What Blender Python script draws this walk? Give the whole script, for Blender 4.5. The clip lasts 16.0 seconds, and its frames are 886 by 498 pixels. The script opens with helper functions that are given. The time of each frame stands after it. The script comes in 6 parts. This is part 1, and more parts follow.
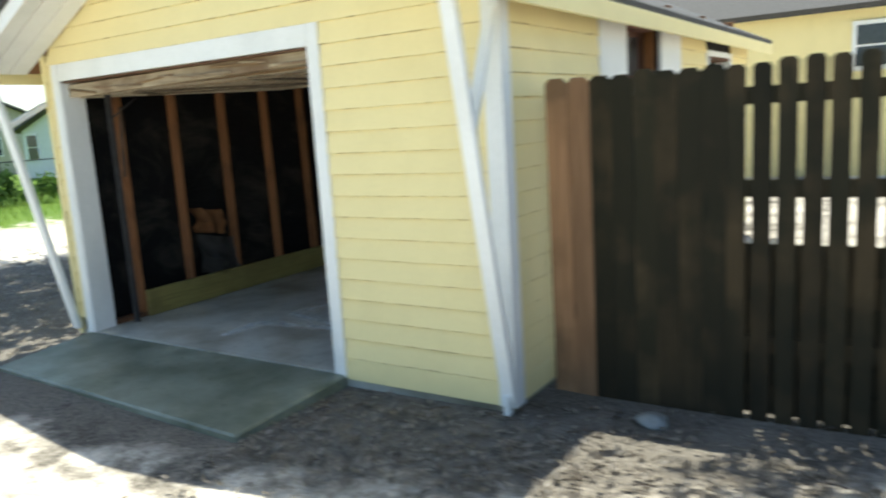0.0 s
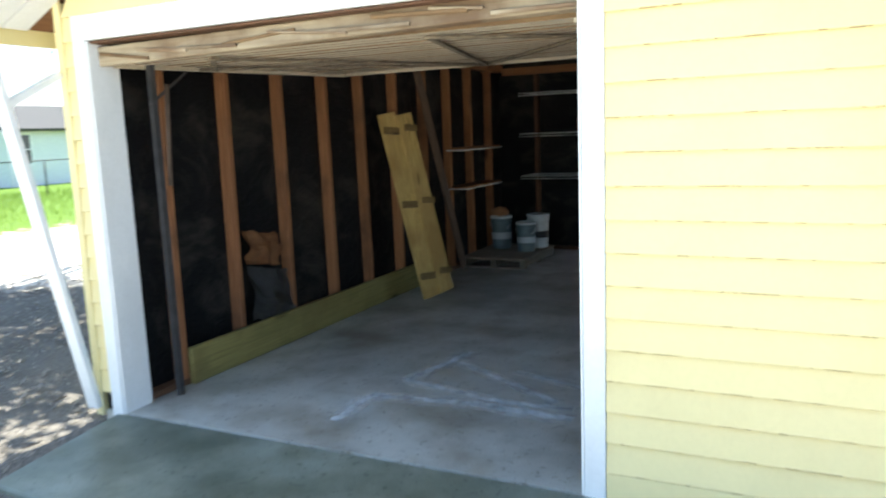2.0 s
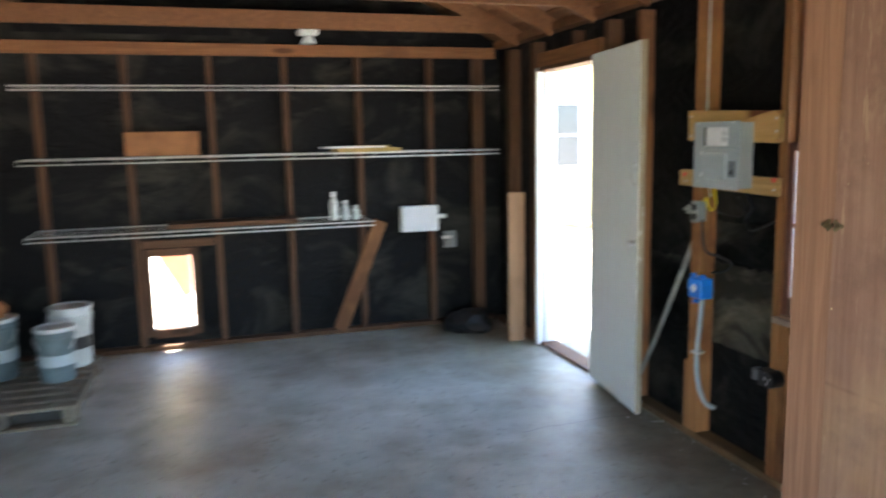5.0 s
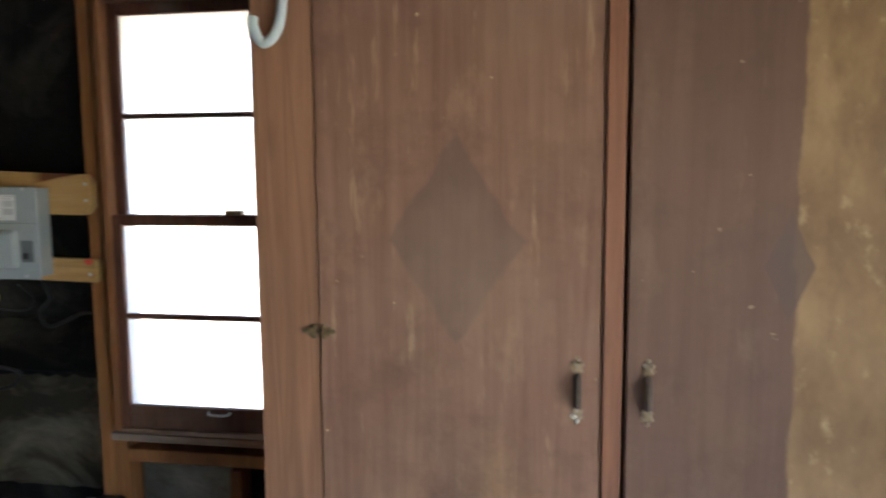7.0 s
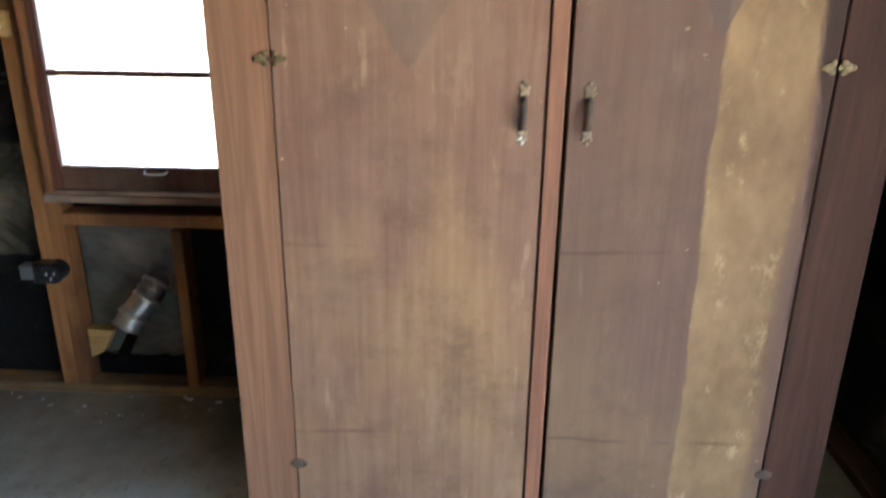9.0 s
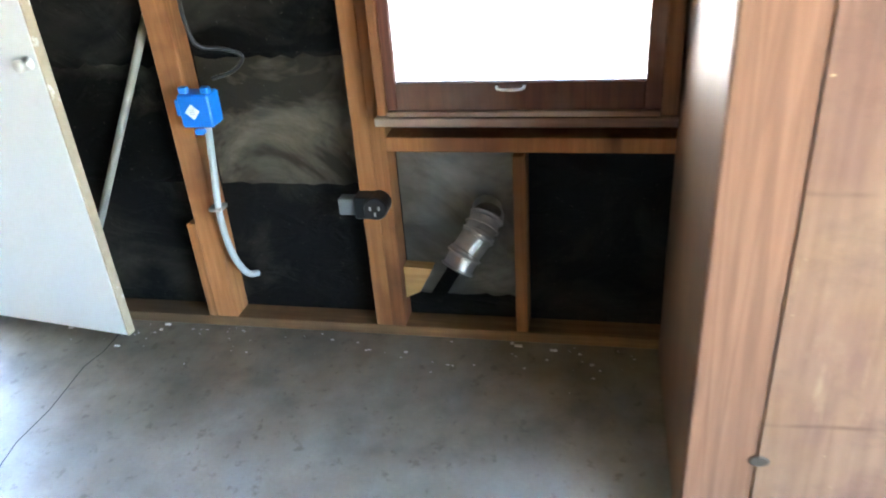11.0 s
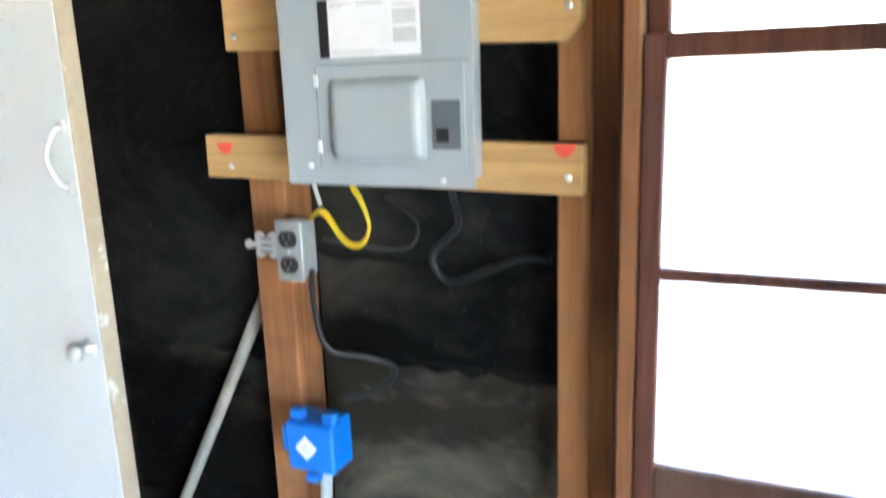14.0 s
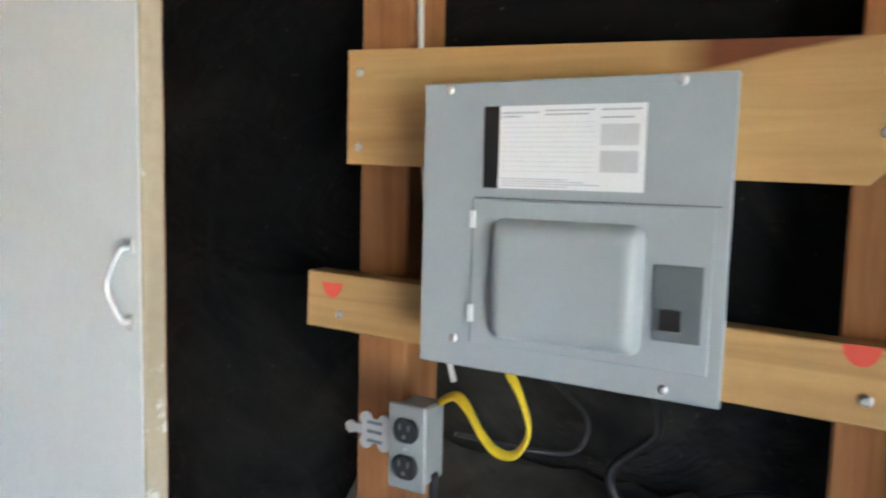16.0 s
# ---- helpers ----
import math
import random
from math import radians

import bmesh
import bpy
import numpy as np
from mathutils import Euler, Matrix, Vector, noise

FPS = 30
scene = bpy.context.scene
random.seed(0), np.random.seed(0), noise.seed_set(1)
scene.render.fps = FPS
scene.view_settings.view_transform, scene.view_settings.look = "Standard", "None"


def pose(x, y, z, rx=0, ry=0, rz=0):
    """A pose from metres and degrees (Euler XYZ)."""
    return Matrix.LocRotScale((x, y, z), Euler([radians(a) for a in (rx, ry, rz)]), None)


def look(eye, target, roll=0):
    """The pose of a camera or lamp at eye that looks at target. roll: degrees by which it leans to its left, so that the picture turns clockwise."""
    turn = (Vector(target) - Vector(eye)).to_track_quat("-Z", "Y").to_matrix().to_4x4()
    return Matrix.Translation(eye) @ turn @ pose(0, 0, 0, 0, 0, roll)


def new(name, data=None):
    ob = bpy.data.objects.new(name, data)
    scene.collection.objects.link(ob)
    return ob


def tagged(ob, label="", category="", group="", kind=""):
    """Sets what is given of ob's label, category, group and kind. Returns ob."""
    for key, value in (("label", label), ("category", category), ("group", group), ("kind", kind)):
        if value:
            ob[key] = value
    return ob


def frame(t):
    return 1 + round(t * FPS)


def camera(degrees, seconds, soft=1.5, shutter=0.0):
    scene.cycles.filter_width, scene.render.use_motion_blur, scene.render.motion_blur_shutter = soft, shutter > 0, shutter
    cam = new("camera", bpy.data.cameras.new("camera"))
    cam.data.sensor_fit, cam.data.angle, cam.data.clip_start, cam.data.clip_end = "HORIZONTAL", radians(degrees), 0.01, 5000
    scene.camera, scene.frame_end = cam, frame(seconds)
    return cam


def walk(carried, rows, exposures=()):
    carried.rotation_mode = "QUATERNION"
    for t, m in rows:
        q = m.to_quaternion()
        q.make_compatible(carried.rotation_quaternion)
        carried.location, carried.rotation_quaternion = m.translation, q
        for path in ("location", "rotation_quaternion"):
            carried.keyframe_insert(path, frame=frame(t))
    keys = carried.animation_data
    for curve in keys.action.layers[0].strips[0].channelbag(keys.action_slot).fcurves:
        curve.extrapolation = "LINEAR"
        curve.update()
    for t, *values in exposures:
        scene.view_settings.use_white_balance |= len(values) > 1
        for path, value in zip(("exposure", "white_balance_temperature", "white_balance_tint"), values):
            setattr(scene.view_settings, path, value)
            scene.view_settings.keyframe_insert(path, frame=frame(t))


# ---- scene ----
cam = camera(61.1, 16.0, 2.0, 0.5)
PATH = [
    (0, (6.096, -3.613, 1.622), (5.013, -1.966, 1.282), -3.6),
    (0.5, (5.401, -3.577, 1.61), (4.215, -2.003, 1.274), -3.5),
    (1, (4.79, -3.473, 1.559), (3.604, -1.893, 1.244), -2.8),
    (1.5, (4.204, -3.211, 1.529), (3.113, -1.557, 1.253), -2.8),
    (2, (3.623, -2.968, 1.558), (2.76, -1.19, 1.25), -2.2),
    (2.5, (3.156, -2.606, 1.495), (2.477, -0.739, 1.266), -2.1),
    (3, (2.664, -2.105, 1.461), (2.153, -0.194, 1.162), -1.8),
    (3.2, (2.557, -1.908, 1.437), (2.087, 0.011, 1.126), -1.8),
    (5.3, (1.556, 0.54, 1.63), (2.463, 2.3, 1.354), -1.0),
    (5.5, (1.529, 0.677, 1.649), (2.665, 2.302, 1.383), -0.9),
    (6, (1.612, 0.991, 1.666), (3.209, 2.174, 1.442), -0.0),
    (6.5, (1.7, 1.217, 1.683), (3.557, 1.936, 1.493), 0.1),
    (7, (1.672, 1.336, 1.708), (3.633, 1.663, 1.484), -0.4),
    (7.5, (1.654, 1.38, 1.728), (3.626, 1.502, 1.415), -0.9),
    (8, (1.613, 1.389, 1.657), (3.576, 1.487, 1.286), -0.5),
    (8.5, (1.583, 1.41, 1.588), (3.511, 1.49, 1.062), -0.0),
    (9, (1.552, 1.425, 1.526), (3.428, 1.495, 0.834), 0.7),
    (9.5, (1.543, 1.501, 1.51), (3.367, 1.664, 0.706), 0.7),
    (10, (1.646, 1.668, 1.474), (3.437, 2.069, 0.679), -0.1),
    (10.1, (1.653, 1.74, 1.511), (3.433, 2.152, 0.698), -1.4),
    (12.3, (2.408, 2.511, 1.4), (4.07, 2.849, 0.34), -3.2),
    (12.5, (2.401, 2.529, 1.387), (4.07, 2.858, 0.336), -2.9),
    (13, (2.49, 2.554, 1.42), (4.159, 2.983, 0.405), -2.5),
    (13.5, (2.661, 2.571, 1.461), (4.39, 3.242, 0.711), -2.7),
    (14, (2.846, 2.656, 1.504), (4.634, 3.431, 1.053), -2.0),
    (14.5, (2.968, 2.741, 1.538), (4.768, 3.562, 1.248), -2.0),
    (15, (3.051, 2.828, 1.547), (4.859, 3.66, 1.348), -1.5),
    (15.5, (3.128, 2.891, 1.557), (4.927, 3.75, 1.39), -0.6),
    (16, (3.161, 2.926, 1.548), (4.879, 3.931, 1.35), 1.4),
]
walk(cam, [(t, look(eye, target, roll)) for t, eye, target, roll in PATH],
     exposures=[(0, 1.1, 6500, 1), (0.5, 0.85, 6500, 1), (1.0, 1.35, 6500, 3), (1.5, 1.5, 6250, 4), (2.2, 2.25, 6200, 5), (3.2, 3.5, 6500, 6), (5.3, 4.2, 6350, 10), (6.0, 3.7, 6400, 10), (6.5, 2.9, 6400, 11), (7.0, 3.85, 6200, 11), (8.0, 4.4, 6200, 11), (9.0, 4.5, 6300, 11), (10.1, 4.95, 6200, 10), (12.3, 6.4, 6200, 8), (13.5, 6.2, 6200, 9), (14.0, 5.7, 5850, 12), (15.3, 5.35, 5600, 13), (16.0, 5.2, 5950, 14)])

# ---- light ----
SUN_DIR = Vector((0.40, -0.88, -3.3)).normalized()
world = bpy.data.worlds.new("world")
scene.world = world
world.use_nodes = True
wn = world.node_tree.nodes
sky = wn.new("ShaderNodeTexSky")
sky.sky_type = 'NISHITA'
sky.sun_disc = False
sky.sun_elevation = math.asin(-SUN_DIR.z)
sky.sun_rotation = math.atan2(-SUN_DIR.x, -SUN_DIR.y)
wn["Background"].inputs["Strength"].default_value = 0.13
world.node_tree.links.new(sky.outputs[0], wn["Background"].inputs[0])
sun_data = bpy.data.lights.new("sun", 'SUN')
sun_data.energy = 4.5
sun_data.angle = radians(0.5)
sun_data.color = (1, 0.95, 0.86)
sun = new("sun", sun_data)
sun.matrix_world = look((0, 0, 20), Vector((0, 0, 20)) + SUN_DIR)


# ---- materials ----
class Nodes:
    """A small wrapper round a material's node tree."""

    def __init__(self, name, rough=0.8, metal=0.0, spec=0.5):
        self.mat = bpy.data.materials.new(name)
        self.mat.use_nodes = True
        self.t = self.mat.node_tree
        self.bsdf = self.t.nodes["Principled BSDF"]
        self.bsdf.inputs["Roughness"].default_value = rough
        self.bsdf.inputs["Metallic"].default_value = metal
        self.bsdf.inputs["Specular IOR Level"].default_value = spec
        self.coord = self.t.nodes.new("ShaderNodeTexCoord").outputs["Object"]

    def link(self, a, b):
        self.t.links.new(a, b)

    def mapped(self, scale):
        m = self.t.nodes.new("ShaderNodeMapping")
        m.inputs["Scale"].default_value = scale
        info = self.t.nodes.new("ShaderNodeObjectInfo")
        mul = self.t.nodes.new("ShaderNodeMath")
        mul.operation = 'MULTIPLY'
        mul.inputs[1].default_value = 37.0
        self.link(info.outputs["Random"], mul.inputs[0])
        comb = self.t.nodes.new("ShaderNodeCombineXYZ")
        for k in range(3):
            self.link(mul.outputs[0], comb.inputs[k])
        self.link(self.coord, m.inputs["Vector"])
        self.link(comb.outputs[0], m.inputs["Location"])
        return m.outputs[0]

    def noise(self, scale, detail=4, vec=(1, 1, 1), rough=0.55, distort=0.0):
        n = self.t.nodes.new("ShaderNodeTexNoise")
        n.inputs["Scale"].default_value = scale
        n.inputs["Detail"].default_value = detail
        n.inputs["Roughness"].default_value = rough
        n.inputs["Distortion"].default_value = distort
        self.link(self.mapped(vec), n.inputs["Vector"])
        return n.outputs["Fac"]

    def ramp(self, fac, *stops):
        r = self.t.nodes.new("ShaderNodeValToRGB")
        while len(r.color_ramp.elements) < len(stops):
            r.color_ramp.elements.new(0.5)
        for e, (p, c) in zip(r.color_ramp.elements, stops):
            e.position = p
            e.color = (*c, 1) if len(c) == 3 else c
        self.link(fac, r.inputs[0])
        return r.outputs[0]

    def mix(self, fac, a, b, how='MIX'):
        m = self.t.nodes.new("ShaderNodeMix")
        m.data_type = 'RGBA'
        m.blend_type = how
        for sock, v in ((m.inputs[0], fac), (m.inputs[6], a), (m.inputs[7], b)):
            if isinstance(v, (int, float)):
                sock.default_value = v
            elif isinstance(v, tuple):
                sock.default_value = (*v, 1)
            else:
                self.link(v, sock)
        return m.outputs[2]

    def color(self, c):
        if isinstance(c, tuple):
            self.bsdf.inputs["Base Color"].default_value = (*c, 1)
        else:
            self.link(c, self.bsdf.inputs["Base Color"])
        return self

    def bump(self, fac, strength=0.3, dist=0.01):
        b = self.t.nodes.new("ShaderNodeBump")
        b.inputs["Strength"].default_value = strength
        b.inputs["Distance"].default_value = dist
        self.link(fac, b.inputs["Height"])
        self.link(b.outputs[0], self.bsdf.inputs["Normal"])
        return self

    def rough(self, fac, lo, hi):
        m = self.t.nodes.new("ShaderNodeMapRange")
        m.inputs[3].default_value, m.inputs[4].default_value = lo, hi
        self.link(fac, m.inputs[0])
        self.link(m.outputs[0], self.bsdf.inputs["Roughness"])
        return self


G = lambda v: (v, v, v)


def wood(name, light, dark, axis="z", rough=0.75, knots=True, stain=None, stain_at=0.6):
    """Sawn timber with its grain along one axis, tone varied board by board."""
    n = Nodes(name, rough, spec=0.3)
    v = {"x": (0.06, 1, 1), "y": (1, 0.06, 1), "z": (1, 1, 0.06)}[axis]
    grain = n.noise(55, 5, v, 0.6, 0.3)
    rings = n.noise(9, 3, tuple(k if k == 1 else 0.03 for k in v), 0.5, 2.2)
    broad = n.noise(3.0, 3, tuple(max(k, 0.3) for k in v))
    c = n.mix(n.ramp(grain, (0.3, G(0)), (0.75, G(1))), dark, light)
    c = n.mix(n.ramp(rings, (0.46, G(0)), (0.52, G(0.55)), (0.58, G(0))), c, tuple(k * 0.7 for k in dark))
    c = n.mix(n.ramp(broad, (0.35, G(0.55)), (0.7, G(0))), c, tuple(k * 0.6 for k in light))
    if knots:
        vo = n.t.nodes.new("ShaderNodeTexVoronoi")
        vo.inputs["Scale"].default_value = 2.2
        n.link(n.mapped(tuple(0.55 if k < 1 else 2.0 for k in v)), vo.inputs["Vector"])
        c = n.mix(n.ramp(vo.outputs["Distance"], (0.06, G(0.8)), (0.13, G(0))), c, tuple(k * 0.3 for k in dark))
    if stain:
        c = n.mix(n.ramp(n.noise(1.6, 5), (stain_at - 0.08, G(0)), (stain_at + 0.08, G(0.8))), c, stain)
    info = n.t.nodes.new("ShaderNodeObjectInfo")
    hsv = n.t.nodes.new("ShaderNodeHueSaturation")
    r = n.t.nodes.new("ShaderNodeMapRange")
    r.inputs[3].default_value, r.inputs[4].default_value = 0.75, 1.2
    n.link(info.outputs["Random"], r.inputs[0])
    n.link(r.outputs[0], hsv.inputs["Value"])
    n.link(c, hsv.inputs["Color"])
    n.color(hsv.outputs[0]).bump(grain, 0.25, 0.004)
    return n.mat


def paint(name, col, dirt=(0.25, 0.2, 0.14), amount=0.25, rough=0.55, under=None, peel=0.7, scale=3.0):
    """Brushed outdoor paint, with dirt and, where given, patches peeled to the wood."""
    n = Nodes(name, rough, spec=0.4)
    c = n.mix(n.ramp(n.noise(scale, 6, (1, 1, 0.5)), (0.45, G(0)), (0.85, G(amount))), col, dirt)
    c = n.mix(n.ramp(n.noise(40, 3), (0.4, G(0)), (0.8, G(amount * 0.4))), c, dirt)
    if under:
        f = n.ramp(n.noise(9, 7, (1, 1, 1), 0.7), (peel, G(0)), (peel + 0.04, G(1)))
        c = n.mix(f, c, under)
    n.color(c).bump(n.noise(25, 5, (1, 1, 0.4)), 0.15, 0.004)
    return n.mat


def plain(name, col, rough=0.5, metal=0.0, spread=0.12, scale=12, bump=0.05):
    n = Nodes(name, rough, metal)
    f = n.noise(scale, 5)
    n.color(n.mix(n.ramp(f, (0.3, G(0)), (0.75, G(1))), tuple(k * (1 - spread) for k in col), tuple(min(1, k * (1 + spread)) for k in col)))
    n.bump(f, bump, 0.003).rough(n.noise(scale * 2, 3), max(rough - 0.1, 0.05), min(rough + 0.15, 1))
    return n.mat


def concrete_mat(name, a, b, stain, dirt_shade_x=None):
    """Patchy concrete; past the given x lie ragged patches of brown dirt with shade painted in."""
    n = Nodes(name, 0.65, spec=0.5)
    big, mid, fine = n.noise(0.9, 6, rough=0.65), n.noise(4, 6, rough=0.6), n.noise(90, 3)
    c = n.mix(n.ramp(big, (0.35, G(0)), (0.65, G(1))), a, b)
    c = n.mix(n.ramp(n.noise(2.3, 5, rough=0.5), (0.46, G(0)), (0.74, G(0.7))), c, stain)
    c = n.mix(n.ramp(n.noise(1.3, 6, rough=0.6, distort=0.4), (0.52, G(0)), (0.72, G(0.5))), c, tuple(k * 0.7 for k in stain))
    # Brown dirt by the east wall; its dark tone also carries the shade there.
    if dirt_shade_x is not None:
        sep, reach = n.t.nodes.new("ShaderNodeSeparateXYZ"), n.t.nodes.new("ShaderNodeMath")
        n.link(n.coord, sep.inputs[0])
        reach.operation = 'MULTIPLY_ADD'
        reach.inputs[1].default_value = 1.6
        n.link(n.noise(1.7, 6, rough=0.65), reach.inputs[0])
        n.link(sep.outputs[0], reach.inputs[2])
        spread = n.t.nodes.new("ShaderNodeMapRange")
        spread.inputs[1].default_value, spread.inputs[2].default_value, spread.inputs[4].default_value = dirt_shade_x + 0.8, dirt_shade_x + 1.4, 0.72
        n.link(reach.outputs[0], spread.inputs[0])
        soil_and_shade = n.mix(n.ramp(n.noise(5, 6, rough=0.65), (0.35, G(0)), (0.65, G(1))), (0.10, 0.082, 0.045), (0.27, 0.235, 0.16))
        c = n.mix(spread.outputs[0], c, soil_and_shade)
    c = n.mix(n.ramp(n.noise(26, 4), (0.60, G(0)), (0.7, G(0.45))), c, tuple(k * 0.4 for k in stain))
    c = n.mix(n.ramp(fine, (0.35, G(0.15)), (0.6, G(0))), c, tuple(k * 0.55 for k in a))
    n.color(c).bump(n.noise(60, 5), 0.12, 0.004).rough(mid, 0.24, 0.66)
    return n.mat


def felt_mat(name="tar_paper", lo=(0.0035, 0.0035, 0.0042), hi=(0.05, 0.046, 0.036)):
    """Tar paper between the studs: near black, creased, dusty in patches."""
    n = Nodes(name, 0.7, spec=0.22)
    dust = n.noise(1.7, 5, (1, 1, 1.3), 0.6, 0.9)
    crease = n.noise(4.2, 4, (1, 1, 2.0), 0.5, 1.6)
    c = n.mix(n.ramp(dust, (0.5, G(0)), (0.78, G(1))), lo, hi)
    c = n.mix(n.ramp(n.noise(60, 3, rough=0.7), (0.66, G(0)), (0.75, G(0.3))), c, tuple(min(0.4, k * 3.5) for k in hi))
    n.color(c).bump(n.mix(0.12, crease, n.noise(22, 3, (1, 1, 1.4), 0.5, 0.6)), 0.5, 0.05)
    return n.mat


def ground_mat():
    n = Nodes("sandy_ground", 0.95, spec=0.15)
    big, mid, fine = n.noise(0.45, 5, rough=0.6), n.noise(3.5, 6, rough=0.65), n.noise(45, 4, rough=0.7)
    sep = n.t.nodes.new("ShaderNodeSeparateXYZ")
    n.link(n.coord, sep.inputs[0])
    sand = n.mix(n.ramp(fine, (0.3, G(0)), (0.7, G(1))), (0.52, 0.46, 0.38), (0.78, 0.72, 0.62))
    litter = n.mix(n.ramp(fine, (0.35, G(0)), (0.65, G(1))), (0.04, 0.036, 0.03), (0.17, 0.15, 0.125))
    c = n.mix(n.ramp(n.mix(0.45, big, mid), (0.38, G(0)), (0.50, G(1))), litter, sand)
    def m2(op, a, b):
        m = n.t.nodes.new("ShaderNodeMath")
        m.operation = op
        for sock, v in ((m.inputs[0], a), (m.inputs[1], b)):
            if isinstance(v, (int, float)):
                sock.default_value = v
            else:
                n.link(v, sock)
        return m.outputs[0]
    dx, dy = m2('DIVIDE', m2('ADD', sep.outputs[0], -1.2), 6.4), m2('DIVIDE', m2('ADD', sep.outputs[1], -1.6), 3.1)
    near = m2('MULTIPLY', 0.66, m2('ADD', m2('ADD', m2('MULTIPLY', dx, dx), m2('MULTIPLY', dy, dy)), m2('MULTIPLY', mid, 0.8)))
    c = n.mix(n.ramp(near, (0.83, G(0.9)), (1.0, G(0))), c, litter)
    grass = n.mix(mid, (0.05, 0.10, 0.015), (0.13, 0.2, 0.03))
    far = n.t.nodes.new("ShaderNodeMath")
    far.operation = 'MULTIPLY_ADD'
    far.inputs[1].default_value, far.inputs[2].default_value = -0.1, -0.95
    n.link(sep.outputs[0], far.inputs[0])
    wob = n.t.nodes.new("ShaderNodeMath")
    wob.operation = 'ADD'
    n.link(far.outputs[0], wob.inputs[0])
    n.link(mid, wob.inputs[1])
    c = n.mix(n.ramp(wob.outputs[0], (0.45, G(0)), (0.6, G(1))), c, grass)
    n.color(c).bump(n.mix(0.5, mid, fine), 0.5, 0.03)
    return n.mat


def leaf_mat(name, a, b):
    n = Nodes(name, 0.6, spec=0.3)
    geo = n.t.nodes.new("ShaderNodeNewGeometry")
    n.color(n.mix(geo.outputs["Random Per Island"], a, b))
    n.bsdf.inputs["Transmission Weight"].default_value = 0.0
    tr = n.t.nodes.new("ShaderNodeBsdfTranslucent")
    tr.inputs[0].default_value = (*tuple(k * 1.6 for k in b), 1)
    mx = n.t.nodes.new("ShaderNodeMixShader")
    mx.inputs[0].default_value = 0.35
    out = n.t.nodes["Material Output"]
    n.link(n.bsdf.outputs[0], mx.inputs[1])
    n.link(tr.outputs[0], mx.inputs[2])
    n.link(mx.outputs[0], out.inputs[0])
    return n.mat


def glass_mat():
    """Old window glass under a film of dust that scatters the daylight."""
    m = bpy.data.materials.new("window_glass")
    m.use_nodes = True
    t = m.node_tree
    t.nodes.remove(t.nodes["Principled BSDF"])
    out = t.nodes["Material Output"]
    clear, dust, gloss = t.nodes.new("ShaderNodeBsdfTransparent"), t.nodes.new("ShaderNodeBsdfTranslucent"), t.nodes.new("ShaderNodeBsdfGlossy")
    dust.inputs[0].default_value = (0.9, 0.9, 0.9, 1)
    gloss.inputs["Roughness"].default_value = 0.05
    a, b, fr = t.nodes.new("ShaderNodeMixShader"), t.nodes.new("ShaderNodeMixShader"), t.nodes.new("ShaderNodeFresnel")
    a.inputs[0].default_value = 0.35
    t.links.new(clear.outputs[0], a.inputs[1])
    t.links.new(dust.outputs[0], a.inputs[2])
    t.links.new(fr.outputs[0], b.inputs[0])
    t.links.new(a.outputs[0], b.inputs[1])
    t.links.new(gloss.outputs[0], b.inputs[2])
    t.links.new(b.outputs[0], out.inputs[0])
    return m


STUD_L, STUD_D = (0.40, 0.185, 0.08), (0.24, 0.10, 0.042)
M = {}
M["yellow"] = paint("yellow_house_paint", (0.82, 0.71, 0.37), (0.5, 0.42, 0.2), 0.2)
M["white"] = paint("white_trim_paint", (0.80, 0.81, 0.80), (0.4, 0.42, 0.4), 0.3)

M["cream"] = paint("cream_door_paint", (0.62, 0.54, 0.40), (0.3, 0.24, 0.15), 0.4, under=(0.2, 0.12, 0.06), peel=0.68)
M["leaf_white"] = paint("white_door_paint", (0.83, 0.85, 0.83), (0.55, 0.53, 0.47), 0.2, rough=0.35)
M["leaf_edge"] = paint("bare_door_edge", (0.45, 0.38, 0.27), (0.2, 0.14, 0.08), 0.6, under=(0.65, 0.63, 0.58), peel=0.62)
for a in "xyz":
    M["stud_" + a] = wood("reddish_stud_" + a, STUD_L, STUD_D, a, stain=(0.10, 0.05, 0.028))
    M["old_" + a] = wood("dark_old_timber_" + a, (0.17, 0.085, 0.045), (0.08, 0.04, 0.022), a)
    M["pine_" + a] = wood("fresh_pine_" + a, (0.62, 0.40, 0.17), (0.50, 0.29, 0.11), a, stain=(0.24, 0.09, 0.035), stain_at=0.61)
M["orange_z"] = wood("orange_stud", (0.54, 0.255, 0.098), (0.34, 0.145, 0.052), "z", stain=(0.13, 0.05, 0.024), stain_at=0.53)
M["treated"] = wood("treated_timber", (0.34, 0.29, 0.10), (0.22, 0.18, 0.06), "y", stain=(0.16, 0.12, 0.045))
M["batten"] = wood("dark_yellow_batten", (0.30, 0.20, 0.08), (0.17, 0.105, 0.04), "y")
M["plank"] = wood("yellow_plank", (0.66, 0.47, 0.17), (0.44, 0.29, 0.09), "z", stain=(0.32, 0.19, 0.06), stain_at=0.6)
M["fence"] = wood("weathered_fence", (0.085, 0.06, 0.03), (0.033, 0.025, 0.013), "z", 0.9, stain=(0.010, 0.011, 0.006), stain_at=0.45)
M["fence_new"] = wood("newer_fence_board", (0.40, 0.235, 0.13), (0.27, 0.15, 0.08), "z", 0.85, stain=(0.13, 0.08, 0.045))
M["felt"] = felt_mat()
M["sill"] = wood("weathered_sill", (0.30, 0.18, 0.12), (0.13, 0.07, 0.05), "y", stain=(0.36, 0.30, 0.25), stain_at=0.55)
M["felt_dusty"] = felt_mat("dusty_tar_paper", (0.06, 0.052, 0.038), (0.52, 0.46, 0.34))
